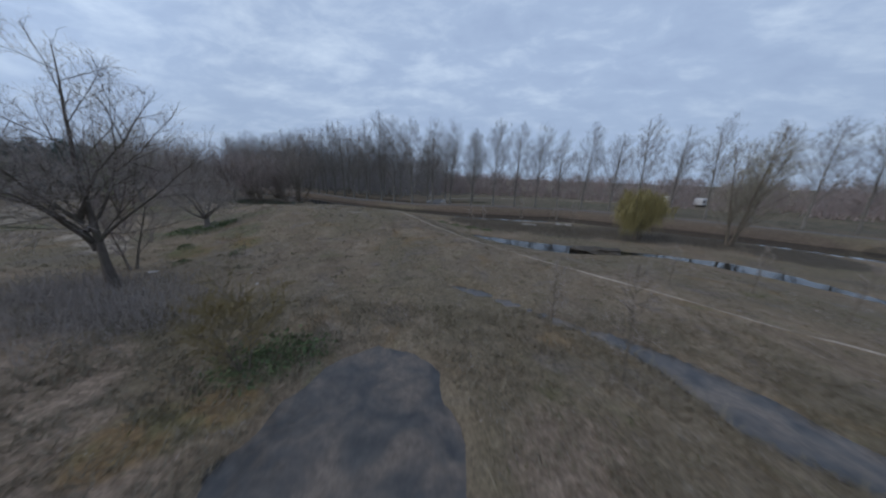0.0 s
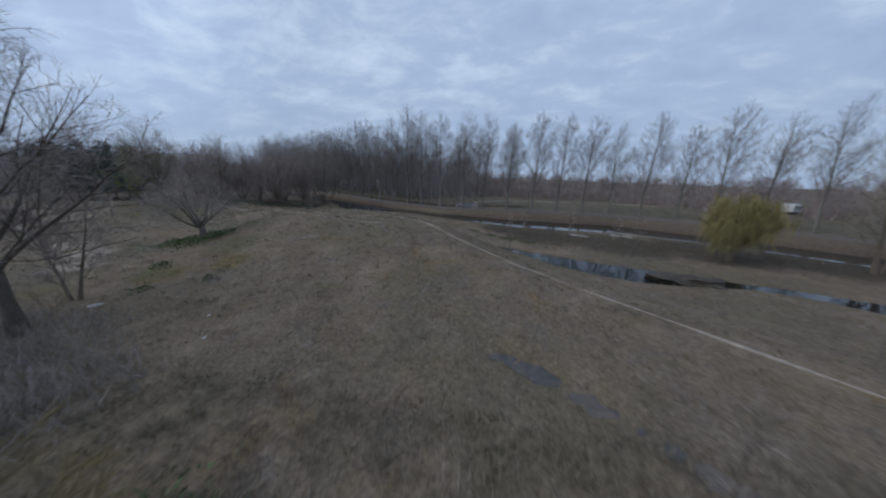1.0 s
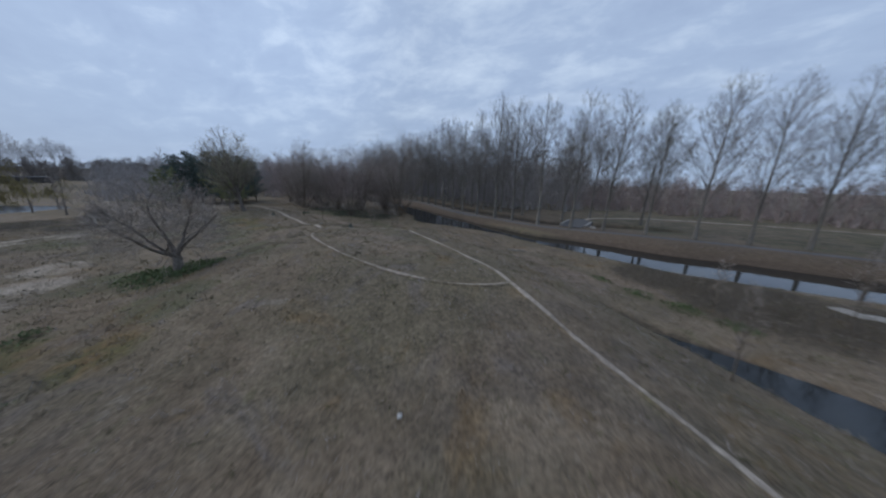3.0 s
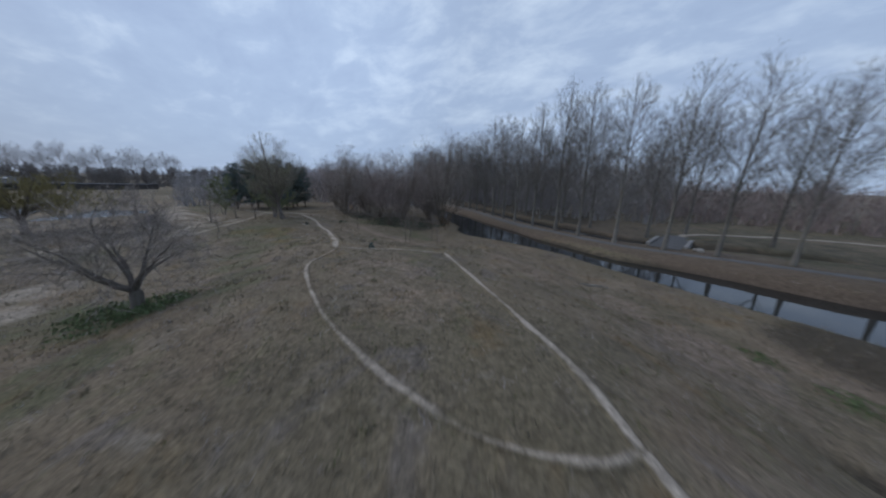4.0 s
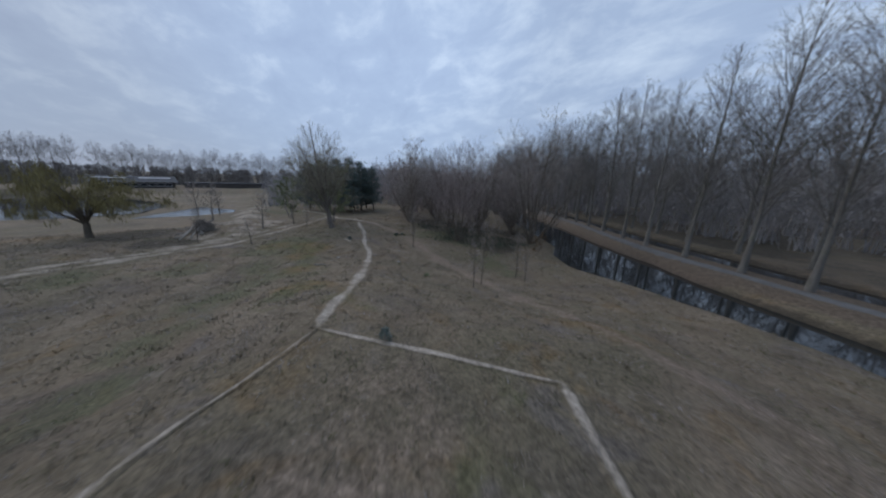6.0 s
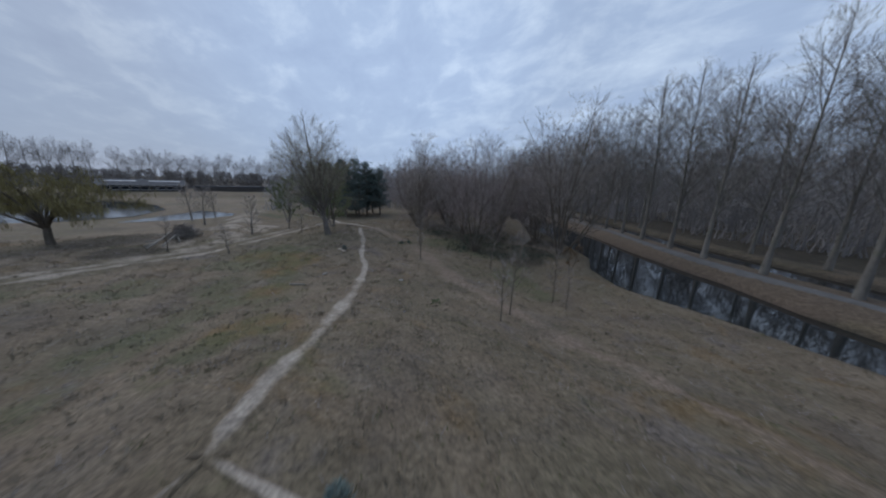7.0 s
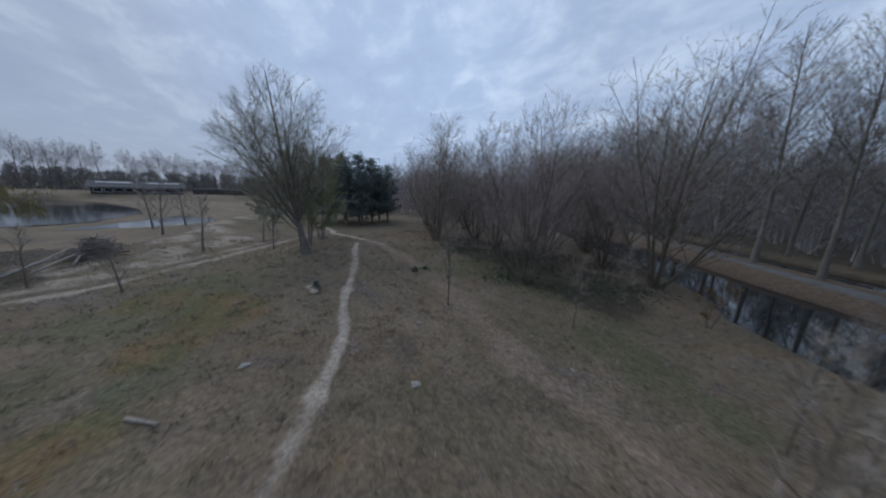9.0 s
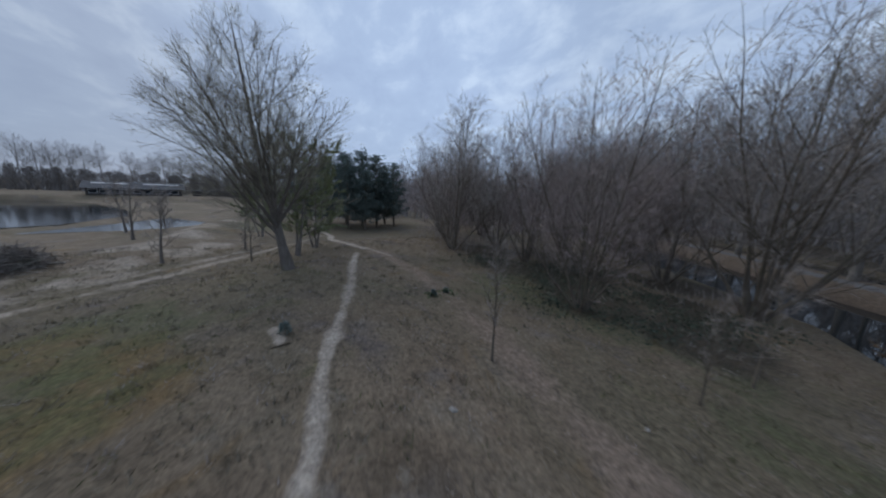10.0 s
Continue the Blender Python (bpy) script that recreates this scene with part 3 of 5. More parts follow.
# the paved path on the dike, lying a little proud of the verge
DIKE = [(70.35, 27.95), (60.35, 39.45), (50.35, 49.45), (40.35, 57.25), (28.35, 63.15), (14.35, 64.55), (2.35, 64.65), (-5.65, 65.35), (-12.65, 66.8), (-20.65, 70.2), (-28.65, 74.4), (-36.65, 80.1), (-45.65, 86.6), (-61.65, 96.55), (-89.65, 113.45), (-139.65, 142.45)]
strip("paved_path", DIKE, 0.40, "grey asphalt foot and cycle path on the dike", "path", 0.0, 0.05, M_ASPHALT, 1.0, 0.0, 10)


def water_sheet(name, ring, z, material, label, category="water"):
    ob = mesh_object(name, [(x, y, z) for x, y in ring], [tuple(range(len(ring)))], material)
    return tagged(ob, label, category, kind="structure")


def water_ribbon(name, line, z, material, label, extra=1.2):
    p = smooth_line([(a, b) for a, b, _ in line], 2.0)
    way = np.gradient(p, axis=0)
    way /= np.linalg.norm(way, axis=1)[:, None]
    wid = along(p[:, 0], p[:, 1], line)[1] + extra
    left = p + np.stack([-way[:, 1], way[:, 0]], -1) * wid[:, None]
    right = p - np.stack([-way[:, 1], way[:, 0]], -1) * wid[:, None]
    v = [(x, y, z) for a, b in zip(left, right) for x, y in (a, b)]
    faces = [(2 * i, 2 * i + 1, 2 * i + 3, 2 * i + 2) for i in range(len(p) - 1)]
    return tagged(mesh_object(name, v, faces, material), label, "water", kind="structure")


water_ribbon("canal_water", CANAL, WATER, M_CANAL, "still dark canal water mirroring the bare poplars")
water_ribbon("ditch_water", DITCH, WATER + 0.02, M_CANAL, "still dark water of a narrow side ditch")
water_ribbon("back_ditch_water", BACK_DITCH, -0.42, M_CANAL, "dark water of the ditch behind the dike path", 0.8)
water_sheet("pond_water", POND, POND_LEVEL, M_POND, "pale pond water mirroring the evening sky")
water_sheet("pool_water", POOL, POND_LEVEL, M_POND, "small pale pool beside the pond")
water_sheet("puddle_water_1", [(-7.0, -6.5), (2.2, -6.5), (2.2, 11.4), (-7.0, 11.4)], -0.055, M_PUDDLE, "shallow flooded hollow in the grass")
water_ribbon("puddle_water_2", GULLY, 0.03, M_PUDDLE, "long shallow puddle in a grassy gully", 0.5)

# ---- trees ----
def turned(d, angle, rng):
    """Direction d bent by an angle to a chance side."""
    a = Vector((rng.gauss(0, 1), rng.gauss(0, 1), rng.gauss(0, 1))).cross(d)
    if a.length < 1e-4:
        a = Vector((1, 0, 0))
    return (Matrix.Rotation(angle, 3, a.normalized()) @ d).normalized()


class Growth:
    """Wood as tubes and twigs as slim tapered slips, gathered as two meshes."""

    def __init__(self, seed):
        self.rng = random.Random(seed)
        self.wood, self.wood_faces, self.slips, self.slip_faces = [], [], [], []

    def tube(self, pts, radii, n):
        first = len(self.wood)
        for i, (p, r) in enumerate(zip(pts, radii)):
            d = (pts[min(i + 1, len(pts) - 1)] - pts[max(i - 1, 0)]).normalized()
            u = d.orthogonal().normalized()
            v = d.cross(u)
            for k in range(n):
                a = 2 * math.pi * k / n
                self.wood.append(p + (u * math.cos(a) + v * math.sin(a)) * r)
        for i in range(len(pts) - 1):
            for k in range(n):
                a, b = first + i * n + k, first + i * n + (k + 1) % n
                self.wood_faces.append((a, b, b + n, a + n))

    def slip(self, p, d, length, width):
        u = turned(d, math.pi / 2, self.rng) * width * 0.5
        i = len(self.slips)
        self.slips += [p - u, p + u, p + d * length]
        self.slip_faces.append((i, i + 1, i + 2))

    def bough(self, start, d, length, radius, steps, n, rise=0.1, wiggle=0.12, tip=0.25):
        """A curved branch; returns its points and directions."""
        pts, ways, p = [start], [d], start
        for i in range(steps):
            d = (d + Vector((self.rng.gauss(0, wiggle), self.rng.gauss(0, wiggle), self.rng.gauss(0, wiggle) + rise))).normalized()
            p = p + d * (length / steps)
            pts.append(p)
            ways.append(d)
        self.tube(pts, [radius * (1 - (1 - tip) * i / steps) for i in range(steps + 1)], n)
        return pts, ways

    def spray(self, pts, ways, count, length, width, angle=0.6, rise=0.0, back=0.3):
        rng = self.rng
        for _ in range(count):
            u = back + (1 - back) * rng.random()
            i = min(int(u * (len(pts) - 1)), len(pts) - 2)
            f = u * (len(pts) - 1) - i
            d = turned(ways[i + 1], abs(rng.gauss(angle, 0.3)), rng)
            d = (d + Vector((0, 0, rise))).normalized()
            self.slip(pts[i].lerp(pts[i + 1], f), d, length * (0.5 + rng.random()), width * (0.6 + 0.6 * rng.random()))

    def objects(self, thing, bark, twig, wood_name="trunk", twig_name="crown"):
        mesh_object(wood_name, [tuple(v) for v in self.wood], self.wood_faces, bark, thing, True)
        if self.slips:
            mesh_object(twig_name, [tuple(v) for v in self.slips], self.slip_faces, twig, thing)
        return thing


def grow_tree(seed, tall, radius, clear, limbs, up, reach, lean=(0, 0), stems=1, splay=0.12, subs=5, twigs=9, twig_len=0.8, twig_w=0.03, sides=7, shape=0.5, rise=0.10, gnarl=0.1, bends=4, faces=4):
    """A bare tree. clear: bare part of the stem; up: degrees of the limbs over the horizon; reach: length of the longest limb."""
    g = Growth(seed)
    rng = g.rng
    for s in range(stems):
        a = 2 * math.pi * s / stems + rng.random()
        d = Vector((math.cos(a) * splay * (stems > 1), math.sin(a) * splay * (stems > 1), 1)).normalized()
        h = tall * (1 if s == 0 else rng.uniform(0.7, 0.95))
        n = 9
        pts, p = [], Vector((math.cos(a) * radius * (stems > 1), math.sin(a) * radius * (stems > 1), -0.12))
        for i in range(n + 1):
            pts.append(p.copy())
            u = i / n
            d = (d + Vector((lean[0] * u * 0.22 + rng.gauss(0, gnarl * 0.45), lean[1] * u * 0.22 + rng.gauss(0, gnarl * 0.45), 0.06))).normalized()
            p = p + d * (h / n)
        rad = [radius / math.sqrt(stems) * (1.35 if i == 0 else 1.0 - 0.93 * (i / n) ** 0.85) for i in range(n + 1)]
        g.tube(pts, rad, sides)
        turn = rng.random() * 6
        for k in range(limbs // stems):
            f = clear + (0.98 - clear) * ((k + rng.random() * 0.8) / (limbs // stems))
            i = min(int(f * n), n - 1)
            start = pts[i].lerp(pts[i + 1], f * n - i)
            turn += 2.4 + rng.gauss(0, 0.3)
            e = radians(up + rng.gauss(0, 9))
            v = Vector((math.cos(turn) * math.cos(e) + lean[0] * 0.3, math.sin(turn) * math.cos(e) + lean[1] * 0.3, math.sin(e))).normalized()
            w = (f - clear) / (1 - clear)
            size = reach * (0.25 + 0.75 * (1 - w) ** shape) * min(1.0, 0.55 + 2.2 * w) * rng.uniform(0.75, 1.15)
            r = max(0.018, min(rad[i] * 0.55, size * 0.0080))
            bp, bw = g.bough(start, v, size, r, bends, faces, rise, gnarl)
            for j in range(subs):
                u = 0.22 + 0.75 * (j + rng.random()) / subs
                q = min(int(u * bends), bends - 1)
                sp, sw = g.bough(bp[q].lerp(bp[q + 1], u * bends - q), turned(bw[q + 1], rng.uniform(0.4, 0.9), rng), size * rng.uniform(0.25, 0.5) * (1.15 - 0.5 * u), r * 0.42, 2, 3, rise, gnarl)
                g.spray(sp, sw, twigs, twig_len, twig_w, 0.55, 0.05)
            g.spray(bp, bw, twigs, twig_len, twig_w, 0.6, 0.05, 0.4)
        g.spray(pts, [Vector((0, 0, 1))] * len(pts), twigs * 2, twig_len, twig_w, 0.5, 0.1, max(clear, 0.75))
    return g


def unit(v):
    return v / (np.linalg.norm(v, axis=-1, keepdims=True) + 1e-9)


def envelope(seed, profile, lean=(0.0, 0.0), lumps=0.10):
    """A crown's outline as (height, radius) pairs, uneven all round; tells how far inside it a place lies."""
    ph = np.random.default_rng(seed).uniform(0, 6.28, 2)
    zs, rs = [p[0] for p in profile], [p[1] for p in profile]

    def depth(p):
        u = np.clip(p[..., 2] / zs[-1], 0, 1)
        x, y = p[..., 0] - lean[0] * u, p[..., 1] - lean[1] * u
        a = np.arctan2(y, x)
        k = 1 + lumps * (np.sin(3 * a + ph[0] + 0.5 * p[..., 2]) + 0.7 * np.sin(5 * a + ph[1] - 0.9 * p[..., 2]))
        return np.interp(p[..., 2], zs, rs, right=-1.0) * k - np.hypot(x, y)

    return depth


def reach_in(start, way, depth, most):
    """How far each ray runs before it leaves the crown."""
    s = np.linspace(0, most, 30)
    out = depth(start[:, None] + way[:, None] * s[:, None]) < 0
    out[:, :2] = False
    return np.where(out.any(1), s[np.argmax(out, 1)], most)


def curves(rng, start, way, length, steps, rise, wiggle):
    """Many bent lines at once."""
    pts, d = [start], way
    for _ in range(steps):
        d = unit(d + rng.normal(size=d.shape) * wiggle + np.array([0, 0, rise]))
        pts.append(pts[-1] + d * (length / steps)[:, None])
    return np.stack(pts, 1)


def tubes(lines, radii, sides):
    """Tubes round many lines at once."""
    n, k, _ = lines.shape
    d = unit(np.gradient(lines, axis=1))
    u = unit(np.cross(d, np.array([0.91, 0.37, 0.11])))
    v = np.cross(d, u)
    a = 2 * np.pi * np.arange(sides) / sides
    ring = lines[:, :, None] + (u[:, :, None] * np.cos(a)[:, None] + v[:, :, None] * np.sin(a)[:, None]) * radii[:, :, None, None]
    i = np.arange(n)[:, None, None] * k * sides + np.arange(k - 1)[:, None] * sides
    p, q = i + np.arange(sides), i + (np.arange(sides) + 1) % sides
    return ring.reshape(-1, 3), np.stack([p, q, q + sides, p + sides], -1).reshape(-1, 4)


def grow(seed, stems, depth, levels, twigs=(2, 0.4, 0.013), slim=0.008, sides=(8, 5, 3), flare=1.3):
    """A bare tree whose wood parts level by level and ends at the crown's outline.
    stems: (points, radius), all with as many points; levels: (count, from, to, angle, spread, share, rise, wiggle, steps)."""
    rng = np.random.default_rng(seed)
    lines = np.stack([np.asarray(p, float) for p, _ in stems])
    # stems end at the outline too
    for n, line in enumerate(lines):
        k = np.linspace(0, len(line) - 1, 60)
        dense = np.stack([np.interp(k, np.arange(len(line)), line[:, c]) for c in range(3)], -1)
        out = np.where(depth(dense)[12:] < 0)[0]
        last = k[12 + out[0]] if len(out) else k[-1]
        lines[n] = np.stack([np.interp(np.linspace(0, last, len(line)), np.arange(len(line)), line[:, c]) for c in range(3)], -1)
    u = np.linspace(0, 1, lines.shape[1])
    radii = np.stack([r * (1 - 0.94 * u ** 0.65) for _, r in stems])
    radii[:, 0] *= flare
    wood, wood_faces, fine, fine_faces, nw, nf = [], [], [], [], 0, 0

    def offshoots(count, lo, hi, angle, spread):
        n, k, _ = lines.shape
        i, j = np.repeat(np.arange(n), count), np.tile(np.arange(count), n)
        u = lo + (hi - lo) * (j + rng.uniform(0, 1, len(j))) / count
        q = np.minimum((u * (k - 1)).astype(int), k - 2)
        f = (u * (k - 1) - q)[:, None]
        ahead = unit(lines[i, q + 1] - lines[i, q])
        a = unit(np.cross(ahead, np.array([0.91, 0.35, 0.21])))
        turn = j * 2.4 + rng.uniform(0, 6.28, n)[i] + rng.normal(0, 0.35, len(j))
        wide = np.clip(rng.normal(angle, spread, len(j)), 0.15, 1.6)[:, None]
        side = a * np.cos(turn)[:, None] + np.cross(ahead, a) * np.sin(turn)[:, None]
        long = np.linalg.norm(np.diff(lines, axis=1), axis=2).sum(1)
        keep = rng.uniform(0, 1, len(i)) < (long / np.quantile(long, 0.85))[i]
        i, u, q, f, ahead, side, wide = i[keep], u[keep], q[keep], f[keep], ahead[keep], side[keep], wide[keep]
        start = lines[i, q] * (1 - f) + lines[i, q + 1] * f
        return i, u, start, ahead * np.cos(wide) + side * np.sin(wide), radii[i, q] * (1 - f[:, 0]) + radii[i, q + 1] * f[:, 0]

    for n, (count, lo, hi, angle, spread, share, rise, wiggle, steps) in enumerate(levels):
        v, f = tubes(lines, radii, sides[min(n, 2)])
        wood.append(v)
        wood_faces += (f + nw).tolist()
        nw += len(v)
        i, u, start, way, thick = offshoots(count, lo, hi, angle, spread)
        length = np.linalg.norm(np.diff(lines, axis=1), axis=2).sum(1)[i]
        size = share * length * rng.uniform(0.7, 1.2, len(u)) * (1.25 - 0.6 * u)
        size = np.maximum(0.12, np.minimum(size, reach_in(start, way, depth, size.max()) * rng.uniform(0.8, 1.05, len(u))))
        lines = curves(rng, start, way, size, steps, rise, wiggle)
        radii = np.maximum(slim, np.minimum(thick * 0.6, 0.004 + 0.0058 * size))[:, None] * np.linspace(1, 0.35, steps + 1)
    # the finest wood is slim ribbons, the twigs are slips
    n, k, _ = lines.shape
    side = unit(np.cross(lines[:, -1] - lines[:, 0], rng.normal(size=(n, 3))))[:, None] * radii[:, :, None]
    fine.append(np.stack([lines - side, lines + side], 2).reshape(-1, 3))
    c = (np.arange(n)[:, None] * k + np.arange(k - 1)).reshape(-1, 1) * 2
    fine_faces += (c + np.array([0, 1, 3, 2])).tolist()
    nf = len(fine[0])
    count, length, width = twigs
    i, u, start, way, thick = offshoots(count, 0.15, 1.0, 0.55, 0.2)
    way = unit(way + np.array([0, 0, 0.12]))
    side = unit(np.cross(way, rng.normal(size=way.shape))) * width * 0.5
    tip = start + way * (length * rng.uniform(0.4, 1.2, len(u)))[:, None]
    fine.append(np.stack([start - side, start + side, tip], 1).reshape(-1, 3))
    fine_faces += (np.arange(3 * len(u)).reshape(-1, 3) + nf).tolist()
    g = Growth(seed)
    g.wood, g.wood_faces = np.concatenate(wood).tolist(), wood_faces
    g.slips, g.slip_faces = np.concatenate(fine).tolist(), fine_faces
    return g


def limb(seed, start, azimuth, up, length, radius, rise=0.02, wiggle=0.05, steps=8):
    """A stem or main limb for grow()."""
    a, e = radians(azimuth), radians(up)
    way = np.array([[math.cos(a) * math.cos(e), math.sin(a) * math.cos(e), math.sin(e)]])
    return curves(np.random.default_rng(seed), np.array([start], float), way, np.array([length]), steps, rise, wiggle)[0], radius


def make_tree(name, g, bark, twig, label, category="tree", group=""):
    return tagged(g.objects(new(name), bark, twig), label, category, group)


def put(thing, x, y, turn=0.0, size=1.0, sink=0.05, tall=1.0):
    m = pose(x, y, ground_z(x, y) - sink, 0, 0, turn) @ Matrix.Diagonal((size, size, size * tall, 1))
    return m


placed = {}


def plant(key, x, y, turn=0.0, size=1.0, tall=1.0, sink=0.05):
    """Sets the first of a kind down, then copies of it. placed holds each kind's model."""
    thing, used = placed[key]
    m = put(thing, x, y, turn, size, sink, tall)
    if not used:
        placed[key] = (thing, True)
        thing.matrix_basis = m
        return thing
    made = copy_thing(thing, Matrix.Identity(4))
    made.matrix_basis = m
    return made


def model(key, thing):
    placed[key] = (thing, False)


rnd = random.Random(11)
for i in range(5):
    tall = 19.2 + 0.5 * (i % 3)
    crown = envelope(100 + i, [(0, 0.9), (3.5, 1.4), (6, 2.6), (10.5, 3.6), (14.5, 3.4), (tall - 1.8, 2.1), (tall, 0.4)], (0.4, -0.2), 0.16)
    g = grow(100 + i, [limb(100 + i, (0, 0, -0.2), 30 * i, 89, tall * 0.98, 0.23, 0.01, 0.018)], crown, [(46, 0.2, 0.985, 0.68, 0.16, 0.36, 0.05, 0.05, 5), (11, 0.12, 0.97, 0.62, 0.16, 0.42, 0.05, 0.06, 2), (7, 0.12, 0.98, 0.55, 0.2, 0.5, 0.04, 0.08, 2)], (5, 0.75, 0.015), 0.008, (8, 4, 3))
    model(("poplar", i), make_tree("poplar_tree", g, M_POPLAR, M_TWIG_POPLAR, "tall bare poplar with a pale trunk on the dike", "tree", "poplars along the canal"))
# the row along the dike, in steps of about four to six metres
ROW = [(78, 22), (68, 36), (57, 47.5), (47, 56.5), (36, 63.2), (24, 66.6), (12, 66.2), (2, 66.0), (-6, 66.6), (-12.6, 67.9), (-20, 71.1), (-27.5, 75.0), (-35.5, 80.7), (-46, 88), (-60, 96), (-80, 108), (-104, 122)]
row = smooth_line(ROW, 0.25)
gone = 0.0
k = 0
for a, b in zip(row, row[1:]):
    gone += float(np.linalg.norm(b - a))
    pace = 5.4 if b[0] > 14 else 4.6
    if gone > pace:
        gone = rnd.uniform(-0.5, 0.5)
        plant(("poplar", k % 5), float(b[0]), float(b[1]), rnd.uniform(-40, 40) + (180 if b[0] < -6 else 0), rnd.uniform(0.92, 1.03) * (1.08 if b[0] < -4 else 0.97), rnd.uniform(0.96, 1.05))
        k += 1
# a looser second row behind the path
back = smooth_line([(-10, 76.4), (-20, 79.9), (-29, 85.4), (-38, 91.6), (-60, 105.5), (-100, 129)], 0.25)
gone = 0.0
for a, b in zip(back, back[1:]):
    gone += float(np.linalg.norm(b - a))
    if gone > 6.2:
        gone = rnd.uniform(-1.5, 1.0)
        plant(("poplar", k % 5), float(b[0]) + rnd.uniform(-0.6, 0.6), float(b[1]) + rnd.uniform(-0.6, 0.6), rnd.uniform(-40, 40), rnd.uniform(0.9, 1.06), rnd.uniform(0.95, 1.05))
        k += 1


for x, y, size in [(-7.8, 75.6, 1.0), (4.5, 77.0, 0.95), (-3.2, 82.5, 1.0)]:
    plant(("poplar", k % 5), x, y, rnd.uniform(-40, 40), size)
    k += 1


# woods: many slender trees gathered as one, past counting
def wood_mass(name, spots, seed, low, high, label, bark, twig, twigs=6, wide=0.055, length=1.2):
    """Slender bare trees at the given places."""
    kinds = []
    for i in range(6):
        crown = envelope(seed + i, [(0, 0.8), (2, 1.5), (5, 2.1), (8, 1.7), (10, 0.2)])
        g = grow(seed + i, [limb(seed + i, (0, 0, 0), 60 * i, 87, 9.8, 0.09, 0.01, 0.03, 5)], crown, [(17, 0.08, 0.97, 0.75, 0.18, 0.32, 0.10, 0.08, 2), (6, 0.15, 0.98, 0.6, 0.2, 0.55, 0.06, 0.1, 1)], (twigs, length, wide), wide * 0.4, (4, 3, 3))
        kinds.append([np.array(g.wood), np.array(g.wood_faces), np.array(g.slips), g.slip_faces])
    rng = np.random.default_rng(seed)
    wv, wf, sv, sf, nw, ns = [], [], [], [], 0, 0
    for x, y in spots:
        a, b, c, d = kinds[rng.integers(6)]
        size, turn = rng.uniform(low, high) / 10.0, rng.uniform(0, 2 * np.pi)
        r = np.array([[np.cos(turn), -np.sin(turn), 0], [np.sin(turn), np.cos(turn), 0], [0, 0, 1]]) * size
        base = np.array([x, y, ground_z(x, y) - 0.1])
        wv.append(a @ r.T + base)
        wf.append(b + nw)
        nw += len(a)
        sv.append(c @ r.T + base)
        sf += [tuple(v + ns for v in f) for f in d]
        ns += len(c)
    # brushwood between the stems
    for x, y in spots:
        n = 16
        a = rng.uniform(0, 2 * np.pi, n)
        r = rng.uniform(0.3, 2.2, n)
        foot = np.stack([x + r * np.cos(a), y + r * np.sin(a), np.full(n, ground_z(x, y) - 0.05)], -1)
        b = rng.uniform(0, 2 * np.pi, n)
        u = np.stack([np.cos(b), np.sin(b), np.zeros(n)], -1) * wide * 1.6
        top = foot + np.stack([rng.normal(0, 0.7, n), rng.normal(0, 0.7, n), rng.uniform(1.2, 3.4, n)], -1)
        sv.append(np.stack([foot - u, foot + u, top], 1).reshape(-1, 3))
        sf += (np.arange(3 * n).reshape(-1, 3) + ns).tolist()
        ns += 3 * n
    thing = tagged(new(name), label, "woods", kind="stuff")
    mesh_object("trunks", np.concatenate(wv).tolist(), np.concatenate(wf).tolist(), bark, thing, True)
    mesh_object("twigs", np.concatenate(sv).tolist(), sf, twig, thing)
    return thing


def scatter(seed, count, test, x0, x1, y0, y1, apart=2.2):
    rng = np.random.default_rng(seed)
    cells, out = set(), []
    for _ in range(count * 12):
        x, y = rng.uniform(x0, x1), rng.uniform(y0, y1)
        cell = (int(x // apart), int(y // apart))
        if cell in cells or not test(x, y):
            continue
        cells.add(cell)
        out.append((x, y))
        if len(out) >= count:
            break
    return out


def past(x, y, d):
    """Whether a place lies more than d metres behind the canal's line."""
    line = [(p[0], p[1]) for p in CANAL][::-1]
    return y - np.interp(x, [p[0] for p in line], [p[1] for p in line]) > d


wood_mass("dike_woods", scatter(21, 380, lambda x, y: past(x, y, 21 + 0.5 * max(0, x + 30)) and x < -6 and y < 175, -150, -6, 84, 175, 2.4), 40, 11, 17, "dense bare woodland behind the dike and its ditch", M_BARK_HAZED, M_TWIG_HAZED, wide=0.06)
def park_edge(x):
    return np.interp(x, [-12, 5, 22, 42, 47, 62, 90, 190], [104, 100, 101, 99, 90, 75, 62, 40])


wood_mass("park_woods", scatter(22, 520, lambda x, y: park_edge(x) + 2 < y < park_edge(x) + 45, -10, 190, 45, 150, 2.9), 50, 6.5, 10.0, "low bare woodland beyond the park meadow", M_BARK_HAZED, M_TWIG_RED, wide=0.07)
wood_mass("end_woods", scatter(23, 120, lambda x, y: not past(x, y, -10) and y > 60 - 0.25 * (x + 62), -135, -62, 62, 130, 2.6), 60, 8, 13, "bare woodland closing the canal bank", M_BARK_HAZED, M_TWIG_RED)
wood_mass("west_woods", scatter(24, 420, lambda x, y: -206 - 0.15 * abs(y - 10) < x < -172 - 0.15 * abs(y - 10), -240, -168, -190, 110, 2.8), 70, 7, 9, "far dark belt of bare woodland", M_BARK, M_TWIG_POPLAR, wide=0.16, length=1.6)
wood_mass("north_west_woods", scatter(25, 170, lambda x, y: y > 62 + 0.05 * (x + 110), -260, -82, 62, 150, 3.5), 80, 9, 13, "bare woodland behind the pines", M_BARK_HAZED, M_TWIG_HAZED, wide=0.08)
